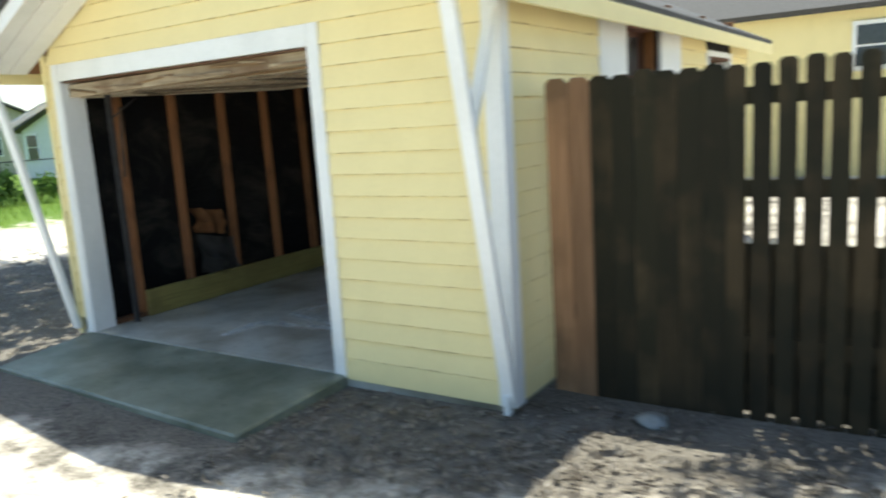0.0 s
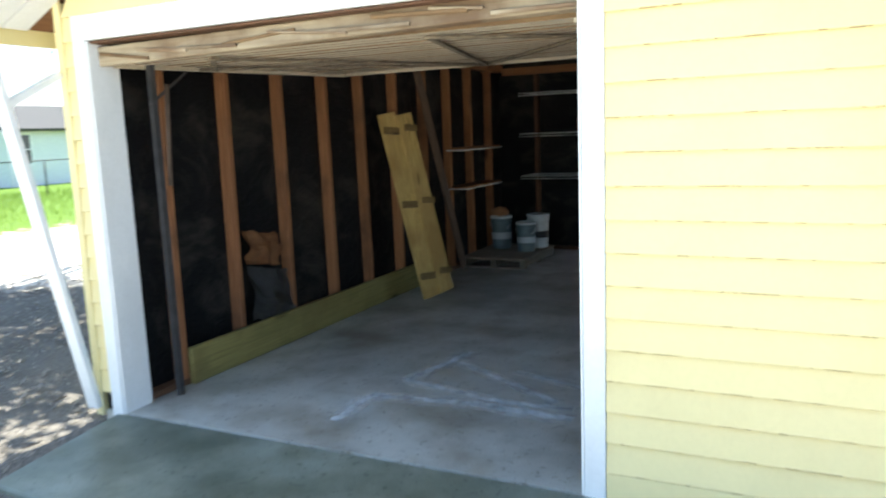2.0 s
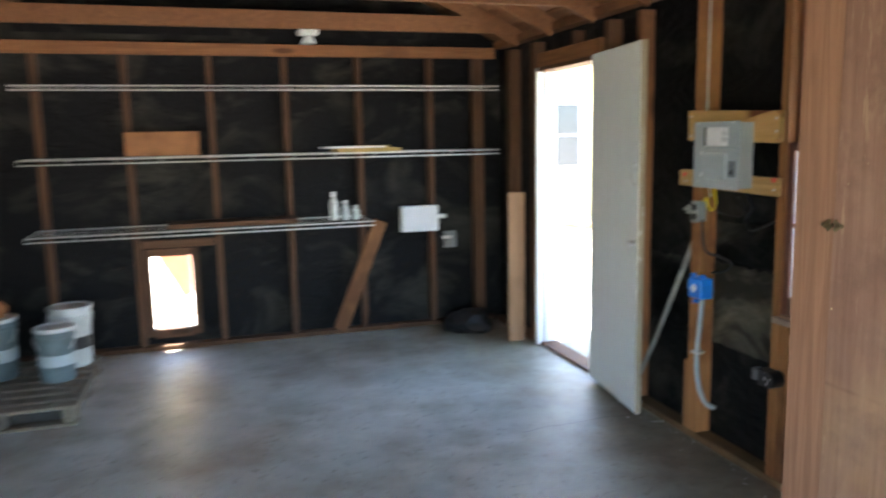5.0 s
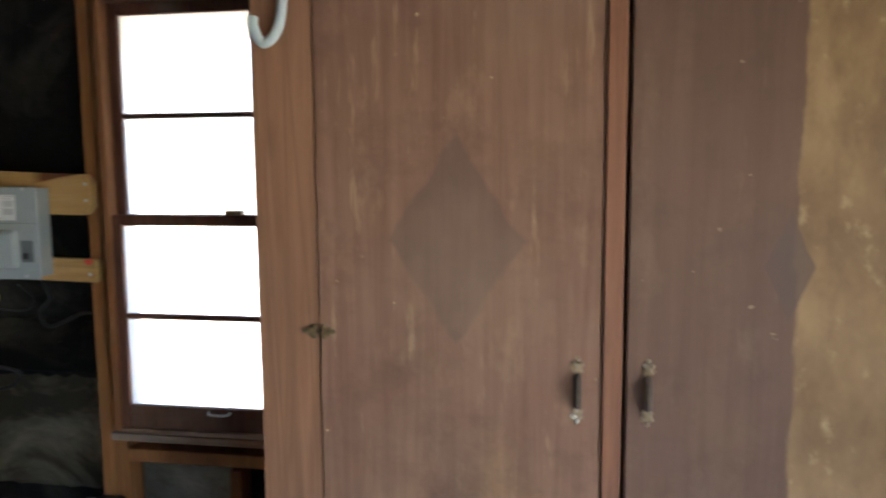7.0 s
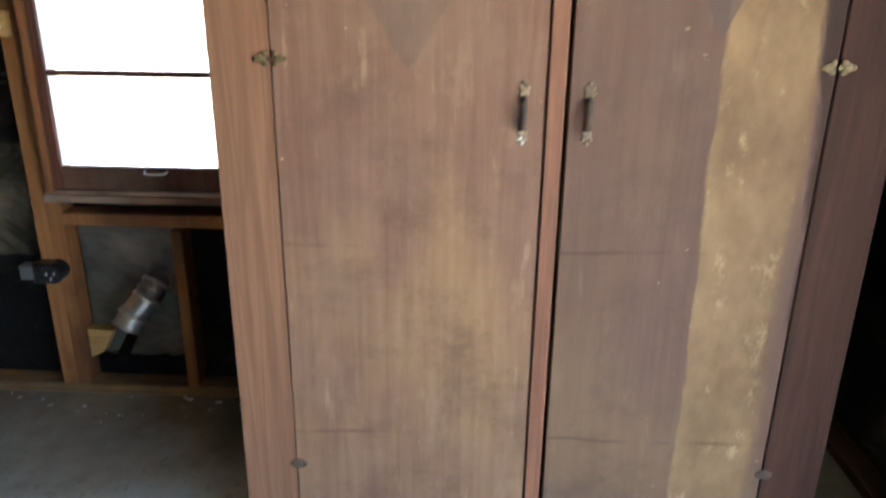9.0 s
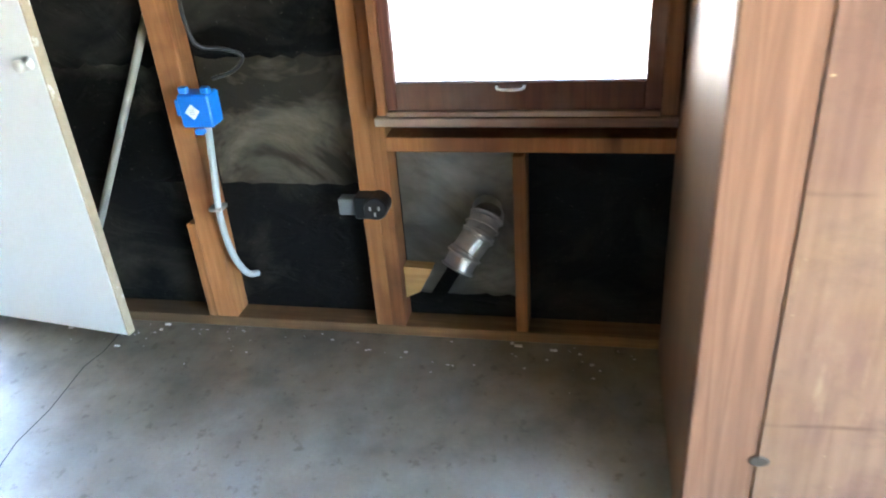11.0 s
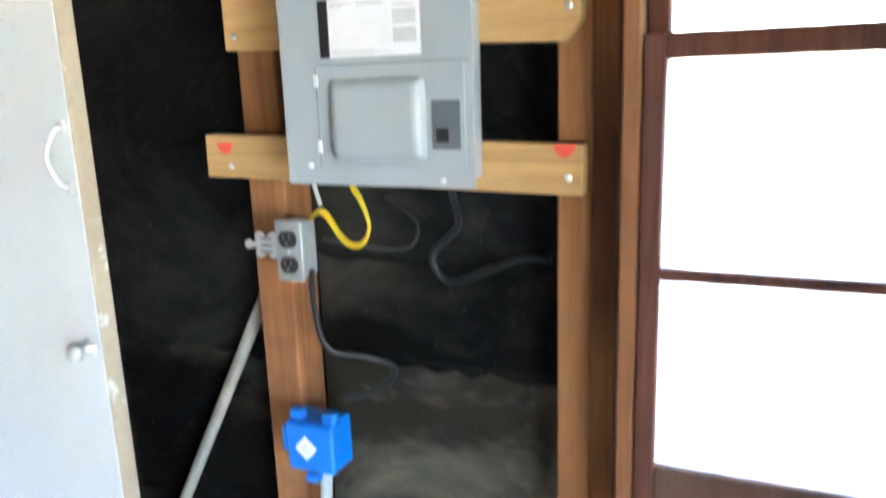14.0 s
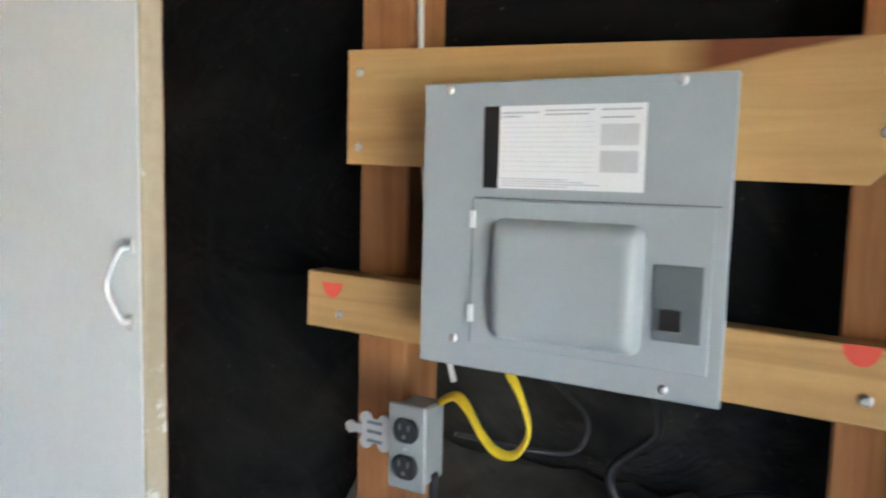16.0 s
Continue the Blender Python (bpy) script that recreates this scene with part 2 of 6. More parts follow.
M["felt_mid"] = felt_mat("streaked_tar_paper", (0.007, 0.007, 0.007), (0.11, 0.10, 0.078))
M["felt_grey"] = felt_mat("grey_dusty_tar_paper", (0.20, 0.195, 0.175), (0.66, 0.63, 0.56))
M["dusty_y"] = wood("dusty_plate", (0.46, 0.28, 0.125), (0.26, 0.15, 0.068), "y", stain=(0.11, 0.07, 0.04), stain_at=0.55)
M["floor"] = concrete_mat("garage_concrete", (0.34, 0.34, 0.30), (0.57, 0.575, 0.52), (0.18, 0.14, 0.075), dirt_shade_x=3.0)
M["apron"] = concrete_mat("apron_concrete", (0.12, 0.135, 0.10), (0.29, 0.31, 0.25), (0.055, 0.065, 0.03))
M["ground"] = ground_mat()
M["shingle"] = plain("dark_shingle", (0.06, 0.057, 0.055), 0.9, 0, 0.4, 30, 0.4)
M["roofboard"] = wood("roof_boards", (0.28, 0.13, 0.058), (0.16, 0.075, 0.035), "y")
M["steel"] = plain("galvanised_steel", (0.66, 0.66, 0.65), 0.4, 1.0, 0.2, 20)
M["dull_steel"] = plain("dull_track_steel", (0.07, 0.07, 0.072), 0.6, 0.5, 0.3, 15)
M["rod"] = plain("painted_truss_bar", (0.20, 0.16, 0.11), 0.75, 0.1, 0.5, 20)
M["rust"] = plain("rusty_rod", (0.10, 0.07, 0.05), 0.8, 0.3, 0.4, 30)
M["panel"] = plain("grey_enamel", (0.36, 0.395, 0.41), 0.34, 0.0, 0.05, 8)
M["panel_dark"] = plain("dark_grey_plastic", (0.13, 0.15, 0.16), 0.45)
M["black"] = plain("black_plastic", (0.012, 0.012, 0.013), 0.4)
M["blue"] = plain("blue_plastic", (0.01, 0.20, 0.72), 0.4, 0, 0.06)
M["paper"] = plain("white_paper", (0.78, 0.78, 0.78), 0.7, 0, 0.03)
M["ink"] = plain("grey_print", (0.45, 0.45, 0.46), 0.7)
M["faint_ink"] = plain("faint_grey_print", (0.58, 0.58, 0.59), 0.7)
M["red_ink"] = plain("red_paint_mark", (0.75, 0.10, 0.06), 0.6)
M["bracket"] = plain("zinc_bracket", (0.45, 0.46, 0.46), 0.45, 0.4)
M["yellow_cable"] = plain("yellow_cable", (0.80, 0.55, 0.02), 0.4)
M["conduit"] = plain("grey_conduit", (0.42, 0.48, 0.50), 0.45)
M["grey_box"] = plain("grey_box_enamel", (0.30, 0.32, 0.32), 0.5, 0.2)
M["wire"] = plain("white_wire_coating", (0.62, 0.62, 0.60), 0.4)
M["brass"] = plain("tarnished_brass", (0.16, 0.115, 0.06), 0.5, 0.7, 0.6, 60)
M["worn_brass"] = paint("paint_flecked_brass", (0.24, 0.17, 0.10), (0.10, 0.06, 0.035), 0.7, 0.45, under=(0.70, 0.65, 0.56), peel=0.56, scale=40.0)
M["bright"] = plain("bright_metal", (0.72, 0.71, 0.69), 0.35, 0.6)
M["bucket"] = plain("white_bucket_plastic", (0.50, 0.53, 0.53), 0.45, 0, 0.2, 9)
M["bucket_grey"] = plain("grey_bucket", (0.10, 0.14, 0.15), 0.5, 0, 0.35, 9)
M["card"] = plain("brown_cardboard", (0.30, 0.14, 0.06), 0.85, 0, 0.3, 8)
M["rotten"] = wood("rotten_door_rail", (0.58, 0.49, 0.34), (0.34, 0.25, 0.15), "x", 0.9, stain=(0.13, 0.07, 0.035), stain_at=0.5)
M["grey_plank"] = wood("grey_brown_plank", (0.21, 0.14, 0.095), (0.12, 0.078, 0.052), "z")
M["pallet"] = wood("weathered_pallet", (0.30, 0.25, 0.19), (0.17, 0.14, 0.10), "y")
M["lap_edge"] = paint("worn_and_shadowed_lap", (0.74, 0.63, 0.32), (0.45, 0.34, 0.15), 0.5, under=(0.40, 0.29, 0.13), peel=0.52)
M["brown_wood_shade"] = wood("brown_wood_and_edge_shade", (0.30, 0.19, 0.09), (0.17, 0.10, 0.05), "x", stain=(0.08, 0.045, 0.022), stain_at=0.55)
M["stone"] = concrete_mat("pale_stone", (0.20, 0.215, 0.21), (0.30, 0.315, 0.31), (0.12, 0.115, 0.10))
M["sand_paint"] = plain("beige_house", (0.50, 0.47, 0.36), 0.8)
M["grey_paint"] = plain("pale_grey_house", (0.66, 0.68, 0.68), 0.8)
M["dark_glass"] = plain("dark_pane", (0.03, 0.04, 0.05), 0.1)
M["red_door"] = plain("red_door_paint", (0.55, 0.10, 0.05), 0.5)
M["bark"] = wood("bark", (0.13, 0.10, 0.075), (0.05, 0.038, 0.028), "z", 0.95, knots=False)
M["leaf"] = leaf_mat("tree_leaves", (0.035, 0.075, 0.015), (0.10, 0.16, 0.03))
M["hedge"] = leaf_mat("hedge_leaves", (0.03, 0.07, 0.012), (0.09, 0.16, 0.03))
M["grass"] = leaf_mat("grass_blades", (0.07, 0.14, 0.02), (0.20, 0.28, 0.05))
M["dead_leaf"] = leaf_mat("dead_leaves", (0.05, 0.04, 0.032), (0.30, 0.27, 0.23))
M["glass"] = glass_mat()


# ---- mesh helpers ----
def box(bm, x0, x1, y0, y1, z0, z1, bevel=0.0):
    """An axis-aligned block, its edges eased where bevel is given."""
    vs = [bm.verts.new((x, y, z)) for x in (x0, x1) for y in (y0, y1) for z in (z0, z1)]
    fs = [bm.faces.new([vs[i] for i in f]) for f in ((0, 1, 3, 2), (4, 6, 7, 5), (0, 4, 5, 1), (2, 3, 7, 6), (0, 2, 6, 4), (1, 5, 7, 3))]
    if bevel:
        edges = list({e for f in fs for e in f.edges})
        bmesh.ops.bevel(bm, geom=edges, offset=bevel, segments=1, affect='EDGES', profile=0.5)
    return vs


def beam(bm, a, b, w, d, up=(0, 0, 1), bevel=0.0):
    """A straight timber from a to b, w wide and d deep."""
    a, b = Vector(a), Vector(b)
    along = (b - a).normalized()
    side = along.cross(Vector(up))
    side = side.normalized() if side.length > 1e-4 else Vector((1, 0, 0))
    over = side.cross(along).normalized()
    vs = [bm.verts.new(p + side * (i * w / 2) + over * (j * d / 2)) for p in (a, b) for i, j in ((-1, -1), (1, -1), (1, 1), (-1, 1))]
    fs = [bm.faces.new([vs[i] for i in f]) for f in ((3, 2, 1, 0), (4, 5, 6, 7), (0, 1, 5, 4), (1, 2, 6, 5), (2, 3, 7, 6), (3, 0, 4, 7))]
    if bevel:
        bmesh.ops.bevel(bm, geom=list({e for f in fs for e in f.edges}), offset=bevel, segments=1, affect='EDGES')


def tube(bm, pts, r, seg=10, caps=True):
    """A round rod or cable along points; r is one radius or one for each point."""
    pts = [Vector(p) for p in pts]
    rs = r if isinstance(r, (list, tuple)) else [r] * len(pts)
    rings, ref = [], None
    for i, p in enumerate(pts):
        d = (pts[min(i + 1, len(pts) - 1)] - pts[max(i - 1, 0)]).normalized()
        if ref is None:
            ref = d.orthogonal().normalized()
        ref = (ref - d * ref.dot(d)).normalized()
        o = d.cross(ref)
        rings.append([bm.verts.new(p + (ref * math.cos(k * math.tau / seg) + o * math.sin(k * math.tau / seg)) * rs[i]) for k in range(seg)])
    for a, b in zip(rings, rings[1:]):
        for k in range(seg):
            bm.faces.new((a[k], a[(k + 1) % seg], b[(k + 1) % seg], b[k]))
    if caps:
        bm.faces.new(rings[0][::-1])
        bm.faces.new(rings[-1])


def curve_pts(ctrl, steps=8):
    """A smooth line through control points."""
    p = [Vector(c) for c in ctrl]
    p = [p[0]] + p + [p[-1]]
    out = []
    for i in range(1, len(p) - 2):
        for k in range(steps):
            t = k / steps
            a, b, c, d = p[i - 1:i + 3]
            out.append(0.5 * (2 * b + (c - a) * t + (2 * a - 5 * b + 4 * c - d) * t * t + (3 * b - a - 3 * c + d) * t ** 3))
    return out + [p[-2]]


def lathe(bm, prof, seg=24, at=(0, 0, 0)):
    """A turned shape from (radius, height) pairs."""
    rings = [[bm.verts.new((at[0] + r * math.cos(k * math.tau / seg), at[1] + r * math.sin(k * math.tau / seg), at[2] + z)) for k in range(seg)] for r, z in prof]
    for a, b in zip(rings, rings[1:]):
        for k in range(seg):
            bm.faces.new((a[k], a[(k + 1) % seg], b[(k + 1) % seg], b[k]))
    bm.faces.new(rings[0][::-1])
    bm.faces.new(rings[-1])


def mesh_ob(name, bm, mat, smooth=False):
    me = bpy.data.meshes.new(name)
    bmesh.ops.recalc_face_normals(bm, faces=bm.faces)
    bm.to_mesh(me)
    bm.free()
    me.materials.append(mat)
    if smooth:
        me.polygons.foreach_set("use_smooth", [True] * len(me.polygons))
    return new(name, me)


def part(name, bm, mat, parent, label="", smooth=False):
    ob = mesh_ob(name, bm, mat, smooth)
    ob.parent = parent
    ob.matrix_parent_inverse = parent.matrix_basis.inverted()
    return tagged(ob, label) if label else ob


def thing(name, at, label, category, group="", kind=""):
    ob = new(name)
    ob.empty_display_size = 0.1
    ob.location = at
    return tagged(ob, label, category, group, kind)


def solid(name, mat, label, category, *boxes, bevel=0.004, group="", kind="", smooth=False):
    bm = bmesh.new()
    for b in boxes:
        box(bm, *b, bevel)
    return tagged(mesh_ob(name, bm, mat, smooth), label, category, group, kind)


def boxed(name, mat, parent, *b, bevel=0.003, label=""):
    bm = bmesh.new()
    box(bm, *b, bevel)
    return part(name, bm, mat, parent, label)


def beamed(name, mat, parent, a, b, w, d, up=(0, 0, 1), bevel=0.003, label=""):
    bm = bmesh.new()
    beam(bm, a, b, w, d, up, bevel)
    return part(name, bm, mat, parent, label)


def tubed(name, mat, parent, pts, r, seg=10, label=""):
    bm = bmesh.new()
    tube(bm, pts, r, seg)
    return part(name, bm, mat, parent, label, True)


def rects(u0, u1, v0, v1, holes):
    """A rectangle less its openings, as smaller rectangles."""
    us = sorted({u0, u1, *(k for h in holes for k in h[:2])})
    vs = sorted({v0, v1, *(k for h in holes for k in h[2:])})
    for a, b in zip(us, us[1:]):
        for c, d in zip(vs, vs[1:]):
            if not any(h[0] <= a and b <= h[1] and h[2] <= c and d <= h[3] for h in holes):
                yield a, b, c, d


# ---- plan ----
XW, XE, YB = 0.06, 4.0, 6.33           # inner faces of the studs: west, east, back
OX, OW, OH = 0.075, 2.82, 2.12         # the car opening: x0, x1, height
FX0, FX1 = -0.12, 4.15                 # outer corners of the front
TOP = 2.30                             # underside of the roof at the side walls
RIDGE_X, SLOPE = 2.02, 0.48
roof_z = lambda x: TOP + 0.12 + (RIDGE_X - abs(x - RIDGE_X)) * SLOPE
WIN = (2.05, 2.87, 0.80, 2.28)         # east window: y0, y1, z0, z1
DOOR = (4.52, 5.44, 0.0, 2.06)         # east door
PET = (1.185, 1.48, 0.155, 0.73)         # pet flap in the back wall: x0, x1, z0, z1


# ---- ground, floor, apron ----
bm = bmesh.new()
step = [-3000, -400, -120, -60, -30, -20, -14, -10, -8, -6, -5, -4, -3, -2, -1, 0, 1, 2, 3, 4, 5, 6, 7, 8, 10, 14, 20, 40, 120, 400, 3000]
rows_ = [[bm.verts.new((x, y, -0.05 + (0.05 * noise.noise((x * 0.6, y * 0.6, 0)) - 0.02 if -25 < x < 12 and -12 < y < 14 else 0))) for x in step] for y in step]
for r0, r1 in zip(rows_, rows_[1:]):
    for k in range(len(step) - 1):
        bm.faces.new((r0[k], r0[k + 1], r1[k + 1], r1[k]))
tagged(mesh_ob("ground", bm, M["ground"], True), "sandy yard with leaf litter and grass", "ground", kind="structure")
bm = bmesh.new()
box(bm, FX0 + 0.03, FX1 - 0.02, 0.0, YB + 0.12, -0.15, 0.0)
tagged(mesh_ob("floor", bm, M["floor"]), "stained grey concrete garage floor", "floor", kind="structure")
bm = bmesh.new()
v = box(bm, 0.02, 2.90, -0.98, -0.006, -0.16, -0.004, 0.012)
for p in bm.verts:
    if p.co.y < -0.5:
        p.co.z -= 0.035
        if p.co.x < 1:
            p.co += Vector((0.10, 0.12, 0))
tagged(mesh_ob("pavement", bm, M["apron"]), "mossy concrete apron before the garage opening", "pavement", kind="structure")

# ---- walls ----
def wall(name, label, boxes_, mat=None):
    bm = bmesh.new()
    for b in boxes_:
        box(bm, *b)
    return tagged(mesh_ob(name, bm, mat or M["felt"]), label, "wall", kind="structure")


west = wall("wall_west", "stud wall lined with black tar paper", [(XW - 0.13, XW - 0.09, 0.09, YB + 0.13, 0.0, TOP + 0.1)])
east = wall("wall_east", "stud wall lined with black tar paper",
            [(XE + 0.09, XE + 0.12, a, b, c, d) for a, b, c, d in rects(0.09, YB + 0.13, 0.0, TOP + 0.1, [WIN, DOOR])])
north = wall("wall_north", "stud wall lined with black tar paper",
             [(a, b, YB + 0.09, YB + 0.13, c, d) for a, b, c, d in rects(XW - 0.09, XE + 0.09, 0.0, TOP + 0.1, [PET])])
south = wall("wall_south", "front wall in pale yellow clapboard, car opening through it",
             [(a, b, 0.02, 0.09, c, d) for a, b, c, d in rects(FX0 + 0.03, FX1 - 0.02, 0.0, TOP + 0.1, [(OX, OW, 0.0, OH)])])
bm = bmesh.new()
for y0, y1 in ((0.02, 0.09), (YB + 0.09, YB + 0.13)):
    a = [bm.verts.new((x, y, z)) for y in (y0, y1) for x, z in ((FX0 + 0.03, TOP + 0.1), (FX1 - 0.02, TOP + 0.1), (RIDGE_X, roof_z(RIDGE_X) - 0.02))]
    bm.faces.new(a[:3]), bm.faces.new(a[3:][::-1])
    for i, j in ((0, 1), (1, 2), (2, 0)):
        bm.faces.new((a[i], a[j], a[j + 3], a[i + 3]))
tagged(mesh_ob("wall_gable", bm, M["felt"]), "gable ends under the roof", "wall", kind="structure")

# front trim and jambs
trim = thing("trim", (0, 0, 0), "white painted boards round the car opening", "trim", kind="structure")
boxed("trim_board", M["white"], trim, OX - 0.088, OX, -0.02, 0.016, -0.02, OH + 0.136)
boxed("trim_board", M["white"], trim, OW, OW + 0.09, -0.02, 0.016, -0.02, OH + 0.136)
boxed("trim_board", M["white"], trim, OX + 0.003, OW - 0.003, -0.018, 0.016, OH, OH + 0.136)
boxed("jamb", M["white"], trim, OX + 0.003, OX + 0.016, -0.012, 0.19, -0.005, OH - 0.002)
boxed("jamb", M["white"], trim, OW - 0.016, OW - 0.003, -0.012, 0.14, -0.005, OH - 0.002)
boxed("jamb", M["old_x"], trim, OX + 0.018, OW - 0.018, 0.0, 0.14, OH - 0.016, OH - 0.003)
for x0, x1, y0, y1 in ((FX1 - 0.09, FX1, -0.022, 0.0), (FX1, FX1 + 0.022, -0.022, 0.09), (FX0 - 0.022, FX0, -0.022, 0.09), (FX0, FX0 + 0.028, -0.021, 0.0)):
    boxed("corner_board", M["white"] if x0 > 3 else M["yellow"], trim, x0, x1, y0, y1, -0.03, TOP + 0.1)
# raking braces that carry the gable overhang
for x in (FX0 - 0.02, FX1 - 0.02):
    br = thing("roof_brace", (x, 0, 0), "white painted timber brace under the gable overhang", "brace", "roof braces")
    beamed("post", M["white"], br, (x, -0.03, 0.02), (x, -0.46, roof_z(x) - 0.13), 0.04, 0.085, (1, 0, 0))
    if x < 0:
        beamed("strut", M["white"], br, (x, -0.03, 1.95), (x, -0.36, 1.78), 0.038, 0.06, (1, 0, 0))
    else:
        boxed("foot", M["white"], br, x - 0.018, x + 0.018, -0.075, -0.024, -0.06, 0.06)
        beamed("strut", M["white"], br, (x, -0.03, 2.18), (x, -0.3, 1.55), 0.036, 0.06, (1, 0, 0))

# ---- roof and ceiling ----
bm = bmesh.new()
for s in (-1, 1):
    xe = FX0 - 0.28 if s < 0 else FX1 + 0.2
    for dz, mat_i in ((0.05, 0),):
        z0, z1 = roof_z(xe), roof_z(RIDGE_X)
        vs = [bm.verts.new((x, y, z + k)) for y in (-0.58, YB + 0.55) for x, z in ((xe, z0), (RIDGE_X, z1)) for k in (0.0, 0.07)]
        for f in ((0, 1, 3, 2), (4, 6, 7, 5), (0, 4, 5, 1), (2, 3, 7, 6), (0, 2, 6, 4), (1, 5, 7, 3)):
            bm.faces.new([vs[i] for i in f])
tagged(mesh_ob("roof", bm, M["shingle"]), "dark shingle gable roof", "roof", kind="structure")
bm = bmesh.new()
for s in (-1, 1):
    xe = FX0 - 0.26 if s < 0 else FX1 + 0.18
    k = 0
    length = abs(RIDGE_X - xe)
    n_b = int(length / 0.19)
    for i in range(n_b):
        a, b = xe + (RIDGE_X - xe) * i / n_b, xe + (RIDGE_X - xe) * (i + 0.97) / n_b
        beam(bm, ((a + b) / 2, -0.50, roof_z((a + b) / 2) - 0.012), ((a + b) / 2, YB + 0.5, roof_z((a + b) / 2) - 0.012), abs(b - a) * 1.09, 0.018, (s * SLOPE, 0, 1))
    for y in np.arange(0.35, YB + 0.1, 0.61):
        beam(bm, (xe + (0.25 if s < 0 else -0.3), y, roof_z(xe + (0.25 if s < 0 else -0.3)) - 0.085), (RIDGE_X, y, roof_z(RIDGE_X) - 0.085), 0.04, 0.12, (0, 0, 1))
for y in np.arange(0.95, YB - 0.1, 1.22):
    beam(bm, (XW - 0.08, y, TOP + 0.14), (XE + 0.08, y, TOP + 0.14), 0.04, 0.12)
beam(bm, (RIDGE_X, 0.1, roof_z(RIDGE_X) - 0.1), (RIDGE_X, YB + 0.08, roof_z(RIDGE_X) - 0.1), 0.03, 0.14)
tagged(mesh_ob("ceiling", bm, M["roofboard"]), "open roof with bare boards, rafters and ties", "ceiling", kind="structure")
soffit = thing("trim_soffit", (0, 0, 0), "white painted boards under the gable overhang", "trim", kind="structure")
for xe in (FX0 - 0.24, FX1 + 0.16):
    for y in (-0.42, -0.26, -0.10):
        beamed("soffit_board", M["white"], soffit, (xe, y, roof_z(xe) - 0.034), (RIDGE_X, y, roof_z(RIDGE_X) - 0.034), 0.152, 0.012, (0, 0, 1))
fascia = thing("trim_rake", (0, 0, 0), "white rake boards along the roof edge", "trim", kind="structure")
for xe in (FX0 - 0.28, FX1 + 0.2):
    beamed("rake_board", M["white"], fascia, (xe, -0.53, roof_z(xe) - 0.045), (RIDGE_X, -0.53, roof_z(RIDGE_X) - 0.045), 0.022, 0.13, (0, 0, 1))
    beamed("eave_board", M["yellow"], fascia, (xe, -0.5, roof_z(xe) - 0.04), (xe, YB + 0.5, roof_z(xe) - 0.04), 0.022, 0.12)

# ---- studs and plates ----
def stud(parent, x, y, z1, w=0.04, face="x", mat="stud_z", z0=0.04, lean=0.0):
    bm = bmesh.new()
    if face == "x+":
        box(bm, x - 0.09, x, y - w / 2, y + w / 2, z0, z1, 0.003)
    elif face == "x-":
        box(bm, x, x + 0.088, y - w / 2, y + w / 2, z0, z1, 0.003)
    else:
        box(bm, x - w / 2, x + w / 2, y, y + 0.088, z0, z1, 0.003)
    for p in bm.verts:
        if p.co.z > 1:
            if face[0] == "x":
                p.co.y += lean
            else:
                p.co.x += lean
    return part("stud", bm, M[mat], parent)


for y, tilt in ((0.512, 0.01), (1.088, 0.016), (1.692, 0.003), (2.302, -0.02), (2.88, -0.037), (3.48, -0.02), (4.08, 0.01), (4.68, 0.0), (5.28, -0.012), (5.89, 0.0)):
    stud(west, XW, y, TOP - 0.02, 0.047, "x+", lean=tilt)
for i, x in enumerate((0.50, 1.10, 1.70, 2.26, 2.84, 3.44)):
    stud(north, x, YB, TOP + 0.02, 0.045, "y", "old_z")
stud(north, 3.86, YB, TOP, 0.09, "y", "old_z")
for y, w, m in ((2.928, 0.056, "orange_z"), (2.8762, 0.0474, "orange_z"), (3.512, 0.08, "orange_z"), (1.955, 0.06, "stud_z"), (4.08, 0.05, "stud_z"), (4.44, 0.07, "old_z"), (5.53, 0.09, "old_z"), (6.0, 0.09, "old_z"), (1.2, 0.05, "old_z"), (0.6, 0.05, "old_z")):
    stud(east, XE, y, TOP - 0.02, w, "x-", m)
stud(east, XE, 2.455, 0.665, 0.04, "x-", "orange_z")
stud(east, XE + 0.006, 4.9, TOP - 0.02, 0.04, "x-", "old_z", DOOR[3] + 0.13)
for wl, b, m in ((west, (XW - 0.09, XW, 0.10, YB, 0.0, 0.04), "old_y"), (west, (XW - 0.09, XW, 0.10, YB, TOP - 0.02, TOP + 0.08), "stud_y"),
                 (east, (XE, XE + 0.09, 0.10, DOOR[0] - 0.04, 0.0, 0.04), "dusty_y"), (east, (XE, XE + 0.09, DOOR[1] + 0.04, YB, 0.0, 0.04), "old_y"),
                 (east, (XE, XE + 0.09, 0.10, YB, TOP + 0.022, TOP + 0.08), "stud_y"), (east, (XE, XE + 0.088, DOOR[0], DOOR[1], DOOR[3] + 0.03, DOOR[3] + 0.13), "stud_y"),
                 (north, (XW, XE, YB + 0.002, YB + 0.09, 0.0, 0.038), "old_x"), (north, (XW, XE, YB - 0.03, YB + 0.0, TOP - 0.06, TOP + 0.03), "stud_x"),
                 (north, (XW, XE, YB - 0.035, YB + 0.0, TOP + 0.16, TOP + 0.27), "stud_x"),
                 (south, (OW + 0.1, XE, 0.095, 0.18, 0.0, 0.04), "old_x"), (south, (XW, XE, 0.095, 0.18, OH + 0.05, OH + 0.18), "stud_x")):
    boxed("plate", M[m], wl, *b)
